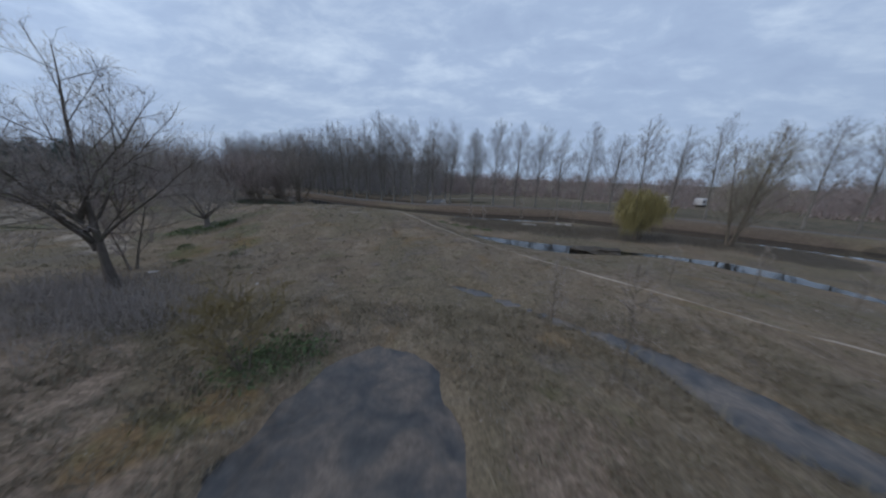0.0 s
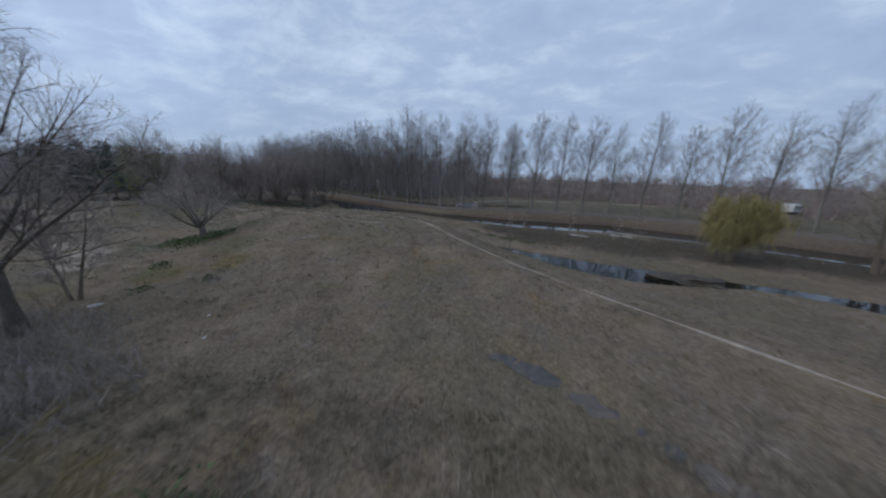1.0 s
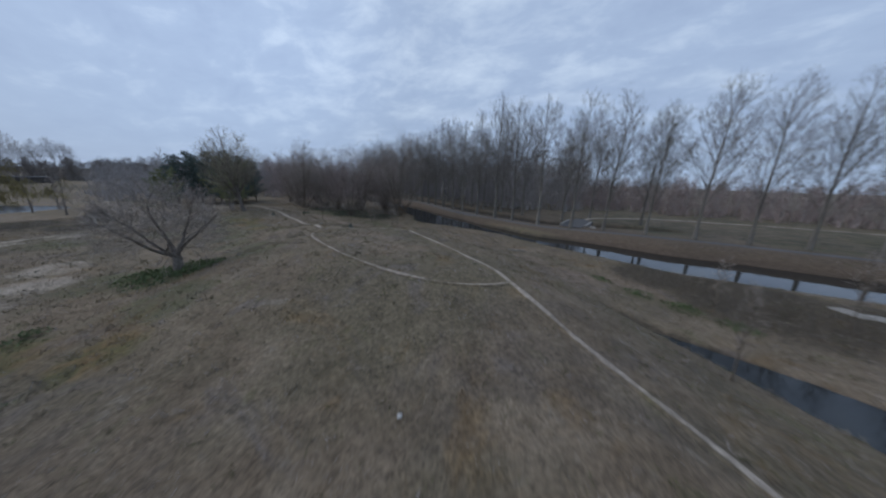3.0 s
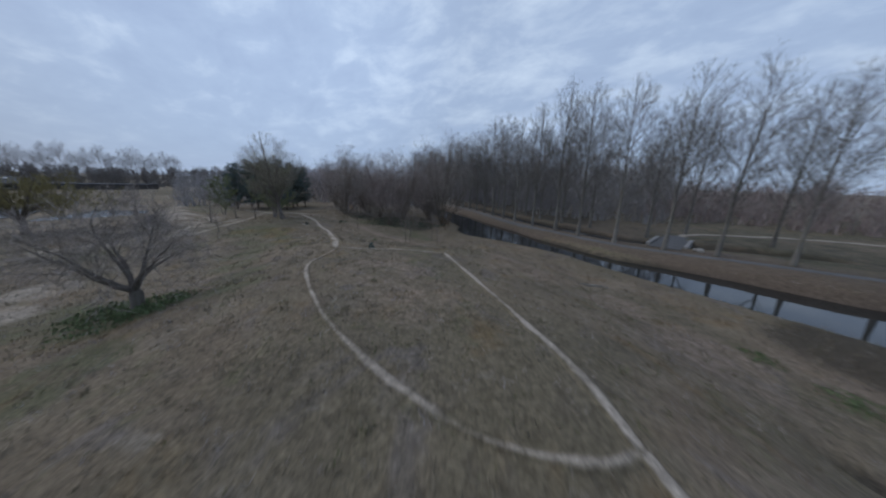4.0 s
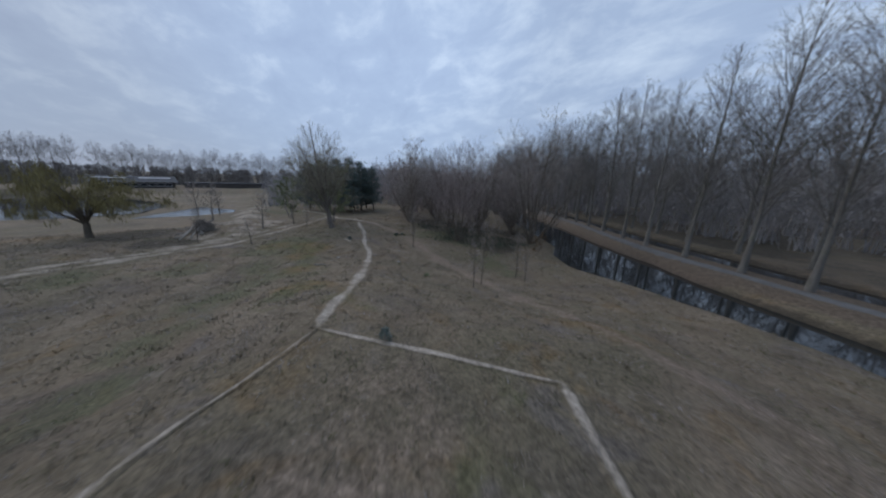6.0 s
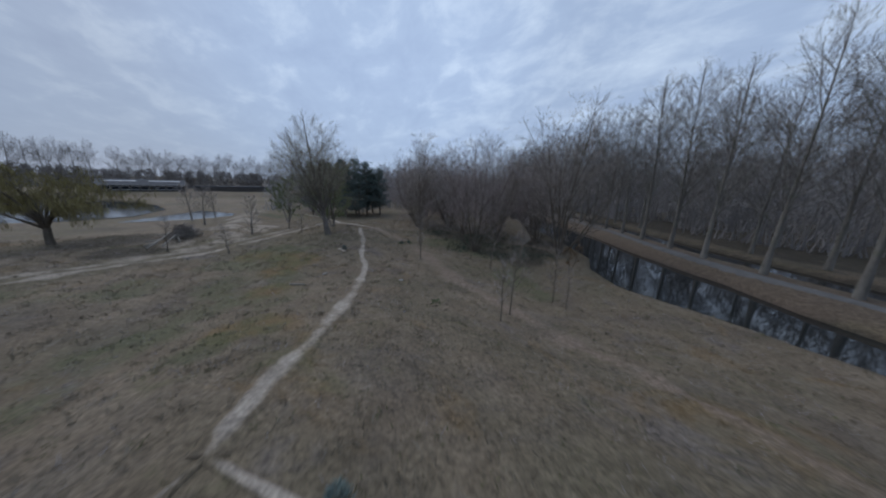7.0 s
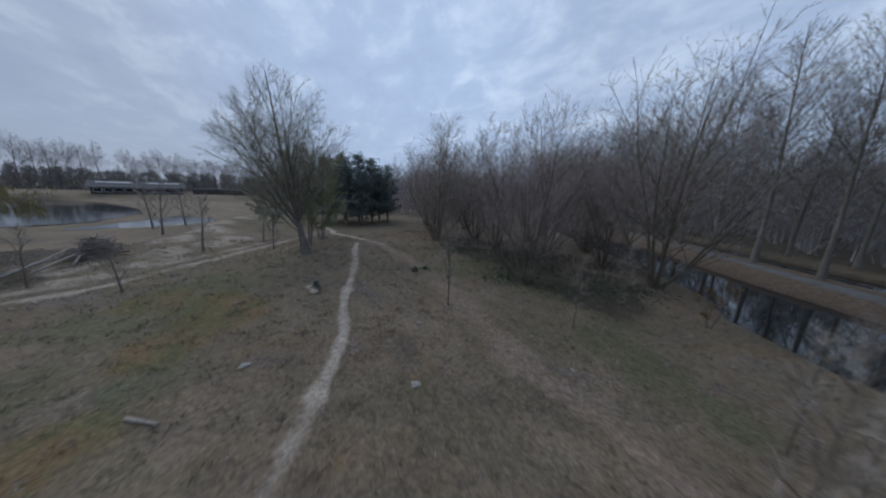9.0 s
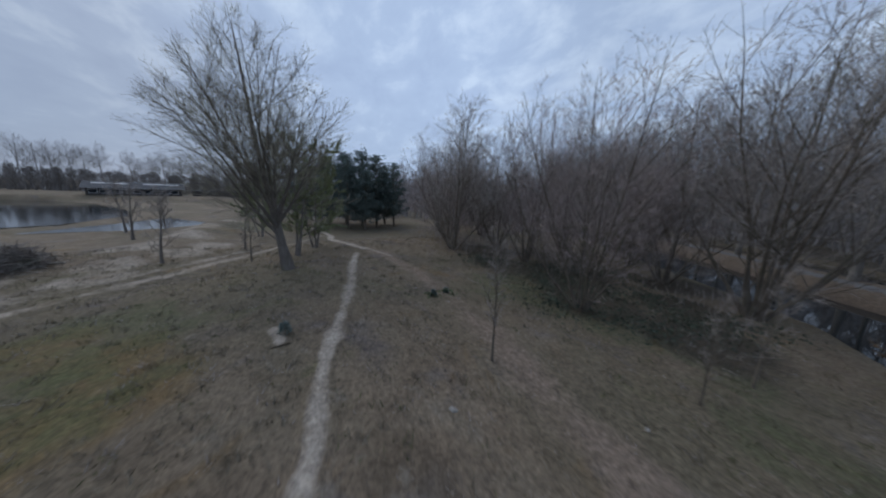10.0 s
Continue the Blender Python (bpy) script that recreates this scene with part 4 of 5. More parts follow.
wood_mass("pine_woods", scatter(28, 70, lambda x, y: y > 36 + 0.12 * (-86 - x), -130, -85, 36, 64, 3.0), 85, 6, 9, "bare trees behind the pine stand", M_BARK_HAZED, M_TWIG_HAZED, wide=0.07)
wood_mass("south_woods", scatter(26, 60, lambda x, y: True, -150, 120, -140, -70, 5.0), 90, 9, 14, "bare woodland behind the meadow", M_BARK_HAZED, M_TWIG_HAZED)
wood_mass("east_woods", scatter(27, 150, lambda x, y: True, 105, 190, -70, 110, 4.5), 95, 9, 14, "far bare woodland beyond the canal's bend", M_BARK_HAZED, M_TWIG_HAZED, wide=0.09)

# avenue beyond the pond
for i in range(3):
    tall = 17.5 + i
    crown = envelope(130 + i, [(0, 1.0), (4.5, 1.6), (8, 4.0), (12, 4.4), (tall - 2, 2.6), (tall, 0.4)], lumps=0.14)
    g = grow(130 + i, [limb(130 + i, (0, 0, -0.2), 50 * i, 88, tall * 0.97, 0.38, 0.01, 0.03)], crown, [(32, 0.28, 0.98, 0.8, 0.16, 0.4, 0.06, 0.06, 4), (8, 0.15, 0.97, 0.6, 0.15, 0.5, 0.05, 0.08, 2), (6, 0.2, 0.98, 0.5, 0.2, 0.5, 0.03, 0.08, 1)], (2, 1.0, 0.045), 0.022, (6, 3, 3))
    model(("avenue", i), make_tree("avenue_tree", g, M_BARK_HAZED, M_TWIG_HAZED, "tall bare tree in a row beyond the pond", "tree", "row of trees beyond the pond"))
k = 0
for x, y in [(-214, -72), (-217, -65), (-221, -58.5), (-223, -54.2), (-224.6, -51), (-226.6, -46.8), (-228, -43.2), (-230, -38.5)] + [(-250 - 0.12 * j, -36 + 4.2 * j) for j in range(23)]:
    plant(("avenue", k % 3), x, y, rnd.uniform(0, 360), rnd.uniform(0.92, 1.05) * (1.16 if k < 8 else 1.06), rnd.uniform(0.95, 1.05))
    k += 1

# the leaning tree of many stems on the hill's foot
stems = [limb(700 + i, (0.06 * math.cos(a), 0.06 * math.sin(a), 1.05), math.degrees(a), e, ln, r, 0.04, 0.17) for i, (a, e, ln, r) in enumerate([(0.3, 38, 3.9, 0.14), (1.2, 58, 4.2, 0.12), (2.2, 30, 3.8, 0.14), (3.1, 52, 4.2, 0.13), (4.0, 22, 3.9, 0.13), (4.8, 48, 4.2, 0.12), (5.6, 28, 3.6, 0.13), (1.7, 75, 4.4, 0.12)])]
crown = envelope(7, [(0, 2.4), (0.8, 3.5), (2.0, 3.9), (3.4, 3.7), (4.7, 2.8), (5.5, 1.7), (5.9, 0.4)], lumps=0.14)
g = grow(7, stems, crown, [(13, 0.22, 0.98, 0.85, 0.2, 0.5, 0.03, 0.16, 5), (10, 0.12, 0.97, 0.75, 0.2, 0.5, 0.02, 0.16, 3), (7, 0.12, 0.98, 0.65, 0.2, 0.55, 0.03, 0.15, 2)], (4, 0.28, 0.010), 0.006, (7, 4, 3), 1.0)
g2 = Growth(8)
g2.tube([Vector((0, 0, -0.2)), Vector((0.03, 0, 0.3)), Vector((0.04, 0.05, 0.85)), Vector((0.03, 0, 1.35))], [0.38, 0.25, 0.24, 0.13], 10)
g.wood_faces += [tuple(i + len(g.wood) for i in f) for f in g2.wood_faces]
g.wood += [tuple(v) for v in g2.wood]
lone = make_tree("orchard_tree", g, M_DARKBARK, M_TWIG, "old bare many-stemmed tree with a short trunk standing in brambles", "tree")
lone.matrix_basis = put(lone, -25.1, 27.0)

# tall crack willow by the trail, with its green-tinged lower growth
stems = [limb(301, (0, 0, -0.2), -95, 84, 12.2, 0.31, 0.03, 0.02)]
for i, (a, e, z, ln) in enumerate([(-90, 50, 1.9, 7.4), (-55, 54, 2.3, 7.6), (-125, 52, 2.2, 7.6), (90, 54, 2.6, 6.0), (40, 58, 2.6, 6.6), (140, 58, 2.9, 6.6), (185, 64, 3.0, 7.8), (0, 64, 3.1, 7.8), (-80, 64, 3.3, 8.4)]):
    stems.append(limb(310 + i, (0, -0.14 * z, z), a, e, ln, 0.10, 0.04, 0.05))
crown = envelope(301, [(0, 1.2), (1.6, 2.2), (3, 3.4), (5, 4.3), (7, 4.5), (9, 4.0), (10.6, 3.0), (11.8, 1.7), (12.5, 0.3)], (0.0, -0.5), 0.08)
g = grow(301, stems, crown, [(16, 0.12, 0.98, 0.68, 0.16, 0.42, 0.04, 0.05, 5), (11, 0.12, 0.97, 0.6, 0.16, 0.42, 0.03, 0.06, 3), (8, 0.12, 0.98, 0.55, 0.2, 0.5, 0.02, 0.08, 2)], (4, 0.45, 0.012), 0.0065)
willow = make_tree("willow_tree", g, M_DARKBARK, M_TWIG_PALE, "tall bare willow with a leaning trunk beside the sand trail", "tree")
willow.matrix_basis = put(willow, -50.6, 42.85)
g = grow_tree(302, 7.4, 0.14, 0.10, 28, 30, 3.8, (0, 0), stems=2, splay=0.2, subs=7, twigs=44, twig_len=0.26, twig_w=0.045, shape=0.5, rise=0.07)
young = make_tree("young_willow", g, M_ALDER, M_YOUNG, "smaller willow with fresh olive-green leaves behind the tall one", "tree")
young.matrix_basis = put(young, -55.0, 43.2, 0, 1.1)
g = grow_tree(303, 6.0, 0.13, 0.10, 24, 38, 3.0, (0, 0), stems=3, splay=0.2, subs=7, twigs=44, twig_len=0.26, twig_w=0.045, shape=0.5, rise=0.07)
young = make_tree("young_willow", g, M_ALDER, M_YOUNG, "leafing willow bush with olive-green leaves near the pines", "tree")
young.matrix_basis = put(young, -58.0, 44.6, 0, 1.2)
young = copy_thing(young, Matrix.Identity(4))
young.matrix_basis = put(young, -68.8, 39.8, 140, 1.15)


# golden willows: domes of hanging shoots
def golden_willow(seed, tall, wide, trunk, hang, label):
    g = Growth(seed)
    rng = g.rng
    g.tube([Vector((0, 0, -0.2)), Vector((0.05, 0, trunk * 0.5)), Vector((0, 0.05, trunk))], [0.34, 0.27, 0.24], 8)
    for i in range(13):
        a, e = i * 2.4, radians(rng.uniform(35, 75))
        v = Vector((math.cos(a) * math.cos(e), math.sin(a) * math.cos(e), math.sin(e)))
        pts, ways = g.bough(Vector((0, 0, trunk - 0.1)), v, (tall - trunk) * rng.uniform(0.8, 1.0), 0.13, 6, 5, -0.02, 0.12, 0.15)
        pts = [Vector((p.x * wide, p.y * wide, p.z)) for p in pts]
        for j in range(16):
            q = 2 + j % 5
            bp, bw = g.bough(pts[q].lerp(pts[min(q + 1, 6)], rng.random()), turned(ways[q], rng.uniform(0.5, 1.2), rng), rng.uniform(0.8, 1.9), 0.025, 3, 3, -0.10, 0.15)
            for _ in range(26):
                p = bp[rng.randrange(1, 4)] + Vector((rng.gauss(0, 0.18), rng.gauss(0, 0.18), rng.gauss(0, 0.12)))
                d = Vector((rng.gauss(0, 0.22), rng.gauss(0, 0.22), -1.0)).normalized()
                g.slip(p, d, hang * rng.uniform(0.35, 1.1), 0.045)
                if rng.random() < 0.5:
                    g.slip(p, turned(d, 0.6, rng), 0.5, 0.05)
    return make_tree("golden_willow", g, M_BARK, M_GOLD, label)


gold = golden_willow(311, 7.0, 0.50, 1.7, 2.4, "weeping willow with golden-yellow hanging shoots on the ditch bank")
gold.matrix_basis = put(gold, 25.0, 39.0)
gold = golden_willow(312, 6.6, 1.5, 1.5, 0.8, "broad golden-yellow willow in early leaf near the pond")
gold.matrix_basis = put(gold, -58.2, 20.8, 0, 1.04)

# big bare trees by the start
stems = [limb(320, (0, 0, -0.15), 180, 82, 12.6, 0.26, 0.01, 0.04)]
for i, (a, e, z, ln) in enumerate([(150, 40, 2.2, 7.4), (210, 52, 2.8, 8.4), (20, 44, 2.4, 7.4), (75, 54, 3.2, 7.8), (-60, 42, 2.6, 7.4), (-110, 58, 3.6, 8.0), (0, 58, 3.9, 7.8)]):
    stems.append(limb(321 + i, (-0.17 * z, 0, z), a, e, ln, 0.11, 0.02, 0.07))
crown = envelope(321, [(0, 2.2), (1.2, 4.6), (3, 6.2), (6.5, 7.2), (9.5, 6.2), (11.6, 4.0), (13.0, 0.8)], (-1.6, 0.0), 0.12)
g = grow(321, stems, crown, [(15, 0.12, 0.98, 0.8, 0.2, 0.42, 0.02, 0.08, 5), (10, 0.12, 0.97, 0.65, 0.18, 0.46, 0.03, 0.08, 3), (8, 0.12, 0.98, 0.55, 0.2, 0.5, 0.03, 0.1, 2)], (5, 0.5, 0.012), 0.007)
big = make_tree("ash_tree", g, M_WETBARK, M_TWIG, "large bare spreading tree above a bramble thicket", "tree")
big.matrix_basis = put(big, -18.8, 14.4)
g = grow_tree(322, 5.6, 0.13, 0.2, 24, 46, 2.6, (0, 0), stems=2, splay=0.25, subs=6, twigs=14, twig_len=0.5, twig_w=0.016, gnarl=0.14)
small = make_tree("bare_tree", g, M_BARK, M_TWIG_RED, "small bare tree with reddish twigs near a litter patch", "tree")
small.matrix_basis = put(small, -20.9, 17.0)
stems = [limb(323 + i, (0.3 * math.cos(i), 0.3 * math.sin(i), -0.15), a, e, ln, 0.2, 0.03, 0.03) for i, (a, e, ln) in enumerate([(0, 78, 15.0), (-40, 70, 14.0), (60, 72, 13.5), (180, 76, 13.0), (-120, 70, 13.0)])]
crown = envelope(323, [(0, 1.5), (2, 2.4), (5, 4.4), (9, 5.6), (12.5, 4.8), (14.6, 2.4), (15.4, 0.4)], (1.2, -0.6), 0.12)
g = grow(323, stems, crown, [(20, 0.12, 0.98, 0.6, 0.15, 0.34, 0.04, 0.04, 4), (9, 0.12, 0.97, 0.55, 0.15, 0.45, 0.03, 0.06, 3), (7, 0.12, 0.98, 0.5, 0.2, 0.5, 0.02, 0.08, 2)], (3, 0.7, 0.020), 0.011)
tall_tree = make_tree("bent_willow", g, M_BARK, M_TWIG_PALE, "tall bent tree with dense pale twigs between canal and ditch", "tree")
tall_tree.matrix_basis = put(tall_tree, 36.6, 37.8)

# multi-stemmed alders and willows between the track and the canal
def grow_alder(seed, tall, count):
    """Stems that part near the ground and rise into a wide, domed head of fine twigs."""
    rng = np.random.default_rng(seed)
    stems = []
    for k in range(count):
        a = 360 * k / count + rng.uniform(-20, 20)
        stems.append(limb(seed * 10 + k, (0.16 * math.cos(radians(a)), 0.16 * math.sin(radians(a)), -0.15), a, (52, 80, 64)[k % 3] + rng.uniform(-5, 7), tall * rng.uniform(0.9, 1.0), 0.10, 0.055, 0.06))
    crown = envelope(seed, [(0, 1.2), (tall * 0.14, 2.6), (tall * 0.32, 4.6), (tall * 0.55, 5.5), (tall * 0.75, 4.9), (tall * 0.9, 3.3), (tall, 0.8)], lumps=0.10)
    return grow(seed, stems, crown, [(112 // count, 0.1, 0.98, 0.7, 0.18, 0.36, 0.05, 0.06, 4), (10, 0.12, 0.97, 0.65, 0.18, 0.42, 0.04, 0.07, 3), (7, 0.12, 0.98, 0.6, 0.2, 0.5, 0.03, 0.09, 2)], (6, 0.5, 0.013), 0.007)


for i in range(4):
    g = grow_alder(330 + i, 13.2 + 0.2 * i, 7 + i % 3)
    model(("alder", i), make_tree("alder_tree", g, M_BARK, M_TWIG_RED if i % 2 else M_TWIG, "bare many-stemmed alder in the thicket beside the canal", "tree", "alders beside the canal"))
for j, (x, y, size) in enumerate([(-55.4, 56.3, 1.06), (-50.5, 60.8, 0.95), (-46.6, 63.5, 1.0), (-49.5, 74.0, 1.0), (-47.4, 71.8, 0.9), (-42.0, 56.2, 0.86), (-37.8, 65.2, 1.28), (-43.0, 67.6, 1.0), (-56.5, 62.4, 1.0), (-60.5, 58.5, 0.85), (-53.5, 69.5, 1.0), (-58.5, 76, 1.0), (-64, 66, 1.0), (-66.5, 60.5, 0.8), (-70, 70, 1.0), (-63, 84, 1.0)]):
    plant(("alder", (j * 3) % 4), x, y, rnd.uniform(0, 360), size, rnd.uniform(0.97, 1.05))

# saplings
for i in range(3):
    g = grow_tree(340 + i, 3.6, 0.045, 0.25, 15, 52, 1.0, (0, 0), subs=3, twigs=7, twig_len=0.3, twig_w=0.012, sides=5)
    model(("sapling", i), make_tree("sapling", g, M_BARK, M_TWIG, "young bare sapling with a thin stem in the grass", "tree", "saplings"))
for j, (x, y, size) in enumerate([(4.3, 12.3, 0.85), (5.75, 9.5, 1.15), (14.3, 18.9, 0.75), (19.3, 18.4, 0.8), (20.9, 15.2, 0.85), (1.9, 34.0, 1.0), (-28.7, 47.4, 0.95), (-29.7, 53.0, 0.9), (-39.9, 48.6, 1.15), (-36.3, 53.5, 0.85), (-29.2, 48.6, 1.1), (-28.6, 52.8, 0.8), (-35.9, 56.6, 1.1), (-50.6, 30.2, 1.0), (10.5, 44.5, 1.2), (14.5, 41, 1.1), (18, 43, 1.1), (4.5, 44, 1.0), (26, 16, 0.9)]):
    plant(("sapling", j % 3), x, y, rnd.uniform(0, 360), size, rnd.uniform(0.9, 1.15))
for i in range(2):
    g = grow_tree(350 + i, 3.9, 0.10, 0.18, 16, 45, 1.6, (0, 0), subs=4, twigs=9, twig_len=0.35, twig_w=0.014, sides=6, gnarl=0.07)
    model(("small", i), make_tree("small_tree", g, M_DARKBARK, M_TWIG, "small dark bare tree beside the sandy wheel track", "tree", "small trees by the wheel track"))
for j, (x, y, size) in enumerate([(-47.6, 34.6, 0.62), (-56.9, 35.7, 1.1), (-60.6, 39.5, 0.8), (-55.0, 40.6, 0.6), (-70.8, 29.2, 1.4), (-75.6, 26.9, 1.4), (-77.5, 29.5, 1.2)]):
    plant(("small", j % 2), x, y, rnd.uniform(0, 360), size)


# pines
def pine(seed, tall, label):
    g = Growth(seed)
    rng = g.rng
    lean = rng.uniform(-0.3, 0.3)
    pts = [Vector((lean * u, 0.2 * lean * u, tall * u - 0.1)) for u in (0, 0.25, 0.5, 0.75, 1.0)]
    g.tube(pts, [0.20, 0.16, 0.12, 0.08, 0.03], 7)
    for i in range(52):
        u = 0.12 + 0.88 * (i / 52)
        e = radians(rng.uniform(-5, 35))
        a = i * 2.4 + rng.random()
        size = (2.6 * (1 - (u - 0.12) / 0.88) ** 0.6 + 0.5) * rng.uniform(0.7, 1.1)
        v = Vector((math.cos(a) * math.cos(e), math.sin(a) * math.cos(e), math.sin(e)))
        bp, bw = g.bough(Vector((lean * u, 0.2 * lean * u, tall * u)), v, size, 0.035, 3, 3, 0.08, 0.12)
        for _ in range(int(16 * size)):
            c = bp[rng.randrange(1, 4)] + Vector((rng.gauss(0, 0.28), rng.gauss(0, 0.28), rng.gauss(0.08, 0.16)))
            for _ in range(7):
                d = Vector((rng.gauss(0, 1), rng.gauss(0, 1), rng.gauss(0.5, 0.7))).normalized()
                g.slip(c, d, rng.uniform(0.22, 0.42), 0.09)
    return make_tree("pine_tree", g, M_BARK, M_NEEDLE, label, "tree", "pines at the trail's end")


for i in range(3):
    model(("pine", i), pine(360 + i, 9.6 + i * 0.5, "dark green pine in a small stand at the trail's end"))
for j, (x, y, size) in enumerate([(-73.6, 49.6, 1.0), (-75.5, 52.0, 1.05), (-73.2, 53.6, 0.95), (-76.8, 47.6, 1.0), (-78.5, 50.2, 1.05), (-72.4, 56.0, 0.85), (-79.5, 44.5, 1.0), (-71.5, 51.6, 0.8), (-81.5, 47.8, 1.0), (-75.9, 55.6, 0.9)]):
    plant(("pine", j % 3), x, y, rnd.uniform(0, 360), size)

# ---- undergrowth ----
def leaf_mass(name, spots, seed, material, label, count, low, high, size, category="undergrowth", slim=False):
    """Low growth of many small leaves on stems, one uneven mass."""
    rng = np.random.default_rng(seed)
    v, f = [], []
    for cx, cy, r in spots:
        n = int(count * r * r)
        a, d = rng.uniform(0, 2 * np.pi, n), 1.25 * r * rng.uniform(0, 1, n) ** 0.72 * rng.uniform(0.7, 1.1, n)
        x, y = cx + d * np.cos(a), cy + d * np.sin(a)
        lump = 0.5 + 0.5 * np.sin(x * 2.1 + cx) * np.sin(y * 2.6 + cy)
        z = height(x, y) + rng.uniform(0, 1, n) ** 0.8 * (low + (high - low) * lump * np.clip(1.15 - (d / r) ** 2, 0, 1))
        t = rng.normal(size=(n, 3, 3)) * size
        if slim:
            # thin upright stems in place of leaves
            t[:, :2] *= 0.18
            t[:, 2] += np.stack([rng.normal(0, 0.25, n), rng.normal(0, 0.25, n), rng.uniform(0.2, 0.9, n)], -1)
        p = np.stack([x, y, z], -1)[:, None, :] + t
        base = sum(len(q) for q in v) if v else 0
        v.append(p.reshape(-1, 3))
        f.append(np.arange(3 * n).reshape(-1, 3) + base)
    ob = mesh_object(name, np.concatenate(v).tolist(), np.concatenate(f).tolist(), material)
    return tagged(ob, label, category, kind="stuff")


leaf_mass("bramble_thicket", [(-24.9, 26.8, 1.9), (-26.3, 25.9, 1.3), (-23.8, 27.6, 1.1)], 1, M_BRAMBLE, "low dark green brambles round the old tree's foot", 420, 0.08, 0.55, 0.055)
leaf_mass("bramble_patch", [(-6.9, 9.5, 1.5), (-5.6, 10.1, 0.9)], 2, M_BRAMBLE, "green bramble patch under a yellowish shrub", 520, 0.1, 0.4, 0.05)
leaf_mass("bank_brambles", [(-43, 55.5, 2.4), (-45.8, 58, 2.6), (-48, 61.5, 2.4), (-43.5, 60, 2.0), (-40.2, 57.2, 1.8), (-51.5, 57.0, 2.2), (-39, 60.5, 2.4), (-46, 66.5, 2.2), (-42, 62.8, 2.4), (-37.5, 63, 2.0)], 3, M_BRAMBLE_SHADE, "dark green brambles under the alders, their shade put into the colour", 170, 0.03, 0.22, 0.055)
leaf_mass("dark_thicket", [(-18.2, 12.4, 3.6), (-15, 11.3, 2.8), (-21.4, 13.4, 2.6), (-12.6, 12.2, 1.8)], 4, M_TWIG, "tangle of dry dark stems below the large tree", 260, 0.1, 0.6, 0.05, slim=True)
leaf_mass("ditch_scrub", [(8, 45, 5), (15, 42.5, 5), (22, 43, 5), (30, 40, 5), (36, 36, 5), (2, 47.5, 3.5)], 5, M_SCRUB, "dark dry scrub on the strip between ditch and canal", 60, 0.02, 0.12, 0.05, slim=True)
leaf_mass("alder_brushwood", [(-55.5, 58.5, 3.6), (-50.5, 61, 3.2), (-47.5, 64.5, 3.2), (-43, 66, 2.6), (-39, 64.5, 2.2), (-58, 63, 3.5), (-62, 59, 3.5), (-52.5, 67, 3), (-66.5, 62, 3.5), (-57, 70, 3.5)], 8, M_TWIG, "grey-brown brushwood under the alders", 34, 0.1, 1.2, 0.07, slim=True)
leaf_mass("scattered_tussocks", [(-19.2, 18.5, 0.5), (-22, 21.5, 0.6), (-16.8, 20.4, 0.4), (-45.3, 49.9, 0.5), (-44.9, 49.0, 0.4), (-31.4, 45.2, 0.35), (2.5, 42.6, 1.0), (0.2, 43.5, 0.9), (4.6, 41.2, 0.9), (-2, 45, 0.7)], 6, M_BRAMBLE, "scattered dark green tussocks in the meadow", 520, 0.05, 0.3, 0.045)

# yellowish shrub by the flooded hollow
g = grow_tree(370, 3.1, 0.07, 0.12, 26, 34, 2.1, (0, 0), stems=3, splay=0.3, subs=6, twigs=16, twig_len=0.45, twig_w=0.014)
shrub = make_tree("yellow_shrub", g, M_BARK, M_TAN, "yellowish bare shrub in a bramble patch by the puddle", "shrub")
shrub.matrix_basis = put(shrub, -7.0, 8.9)
g = grow_tree(371, 2.6, 0.05, 0.15, 16, 50, 1.0, (0, 0), stems=2, splay=0.2, subs=4, twigs=7, twig_len=0.2, twig_w=0.035)
shrub = make_tree("oak_shrub", g, M_BARK, M_DRYLEAF, "shrub still holding withered orange leaves on the bank", "shrub")
shrub.matrix_basis = put(shrub, -33.4, 60.6)


# grass blades, thickest where the camera comes low
def blades(name, clumps, each, region, seed, material, label, low, high, wide, spread):
    """Tufts of slim blades."""
    rng = np.random.default_rng(seed)
    cx, cy = rng.uniform(region[0], region[1], clumps), rng.uniform(region[2], region[3], clumps)
    grown = rng.uniform(0.5, 1.2, clumps)
    x = np.repeat(cx, each) + rng.normal(size=clumps * each) * spread
    y = np.repeat(cy, each) + rng.normal(size=clumps * each) * spread
    grown = np.repeat(grown, each)
    keep = inside(x, y, HOLLOW) > 0.1
    for line, gap in ((CANAL, 0.4), (DITCH, 0.4), (GULLY, 0.15)):
        d, w = along(x, y, line)
        keep &= d > w + gap
    for line in TRODDEN:
        keep &= along(x, y, [(*p, 0) for p in line])[0] > 0.32
    x, y, grown = x[keep], y[keep], grown[keep]
    n = len(x)
    z = height(x, y) - 0.02
    tall = rng.uniform(low, high, n) * grown
    a, lean = rng.uniform(0, 2 * np.pi, n), rng.uniform(0.3, 1.3, n)
    b = rng.uniform(0, 2 * np.pi, n)
    p = np.stack([x, y, z], -1)
    u = np.stack([np.cos(a), np.sin(a), np.zeros(n)], -1) * wide * 0.5
    tip = p + np.stack([np.cos(b) * lean * tall, np.sin(b) * lean * tall, tall], -1)
    v = np.stack([p - u, p + u, tip], 1).reshape(-1, 3)
    ob = mesh_object(name, v.tolist(), np.arange(3 * n).reshape(-1, 3).tolist(), material)
    return tagged(ob, label, "grass", kind="stuff")


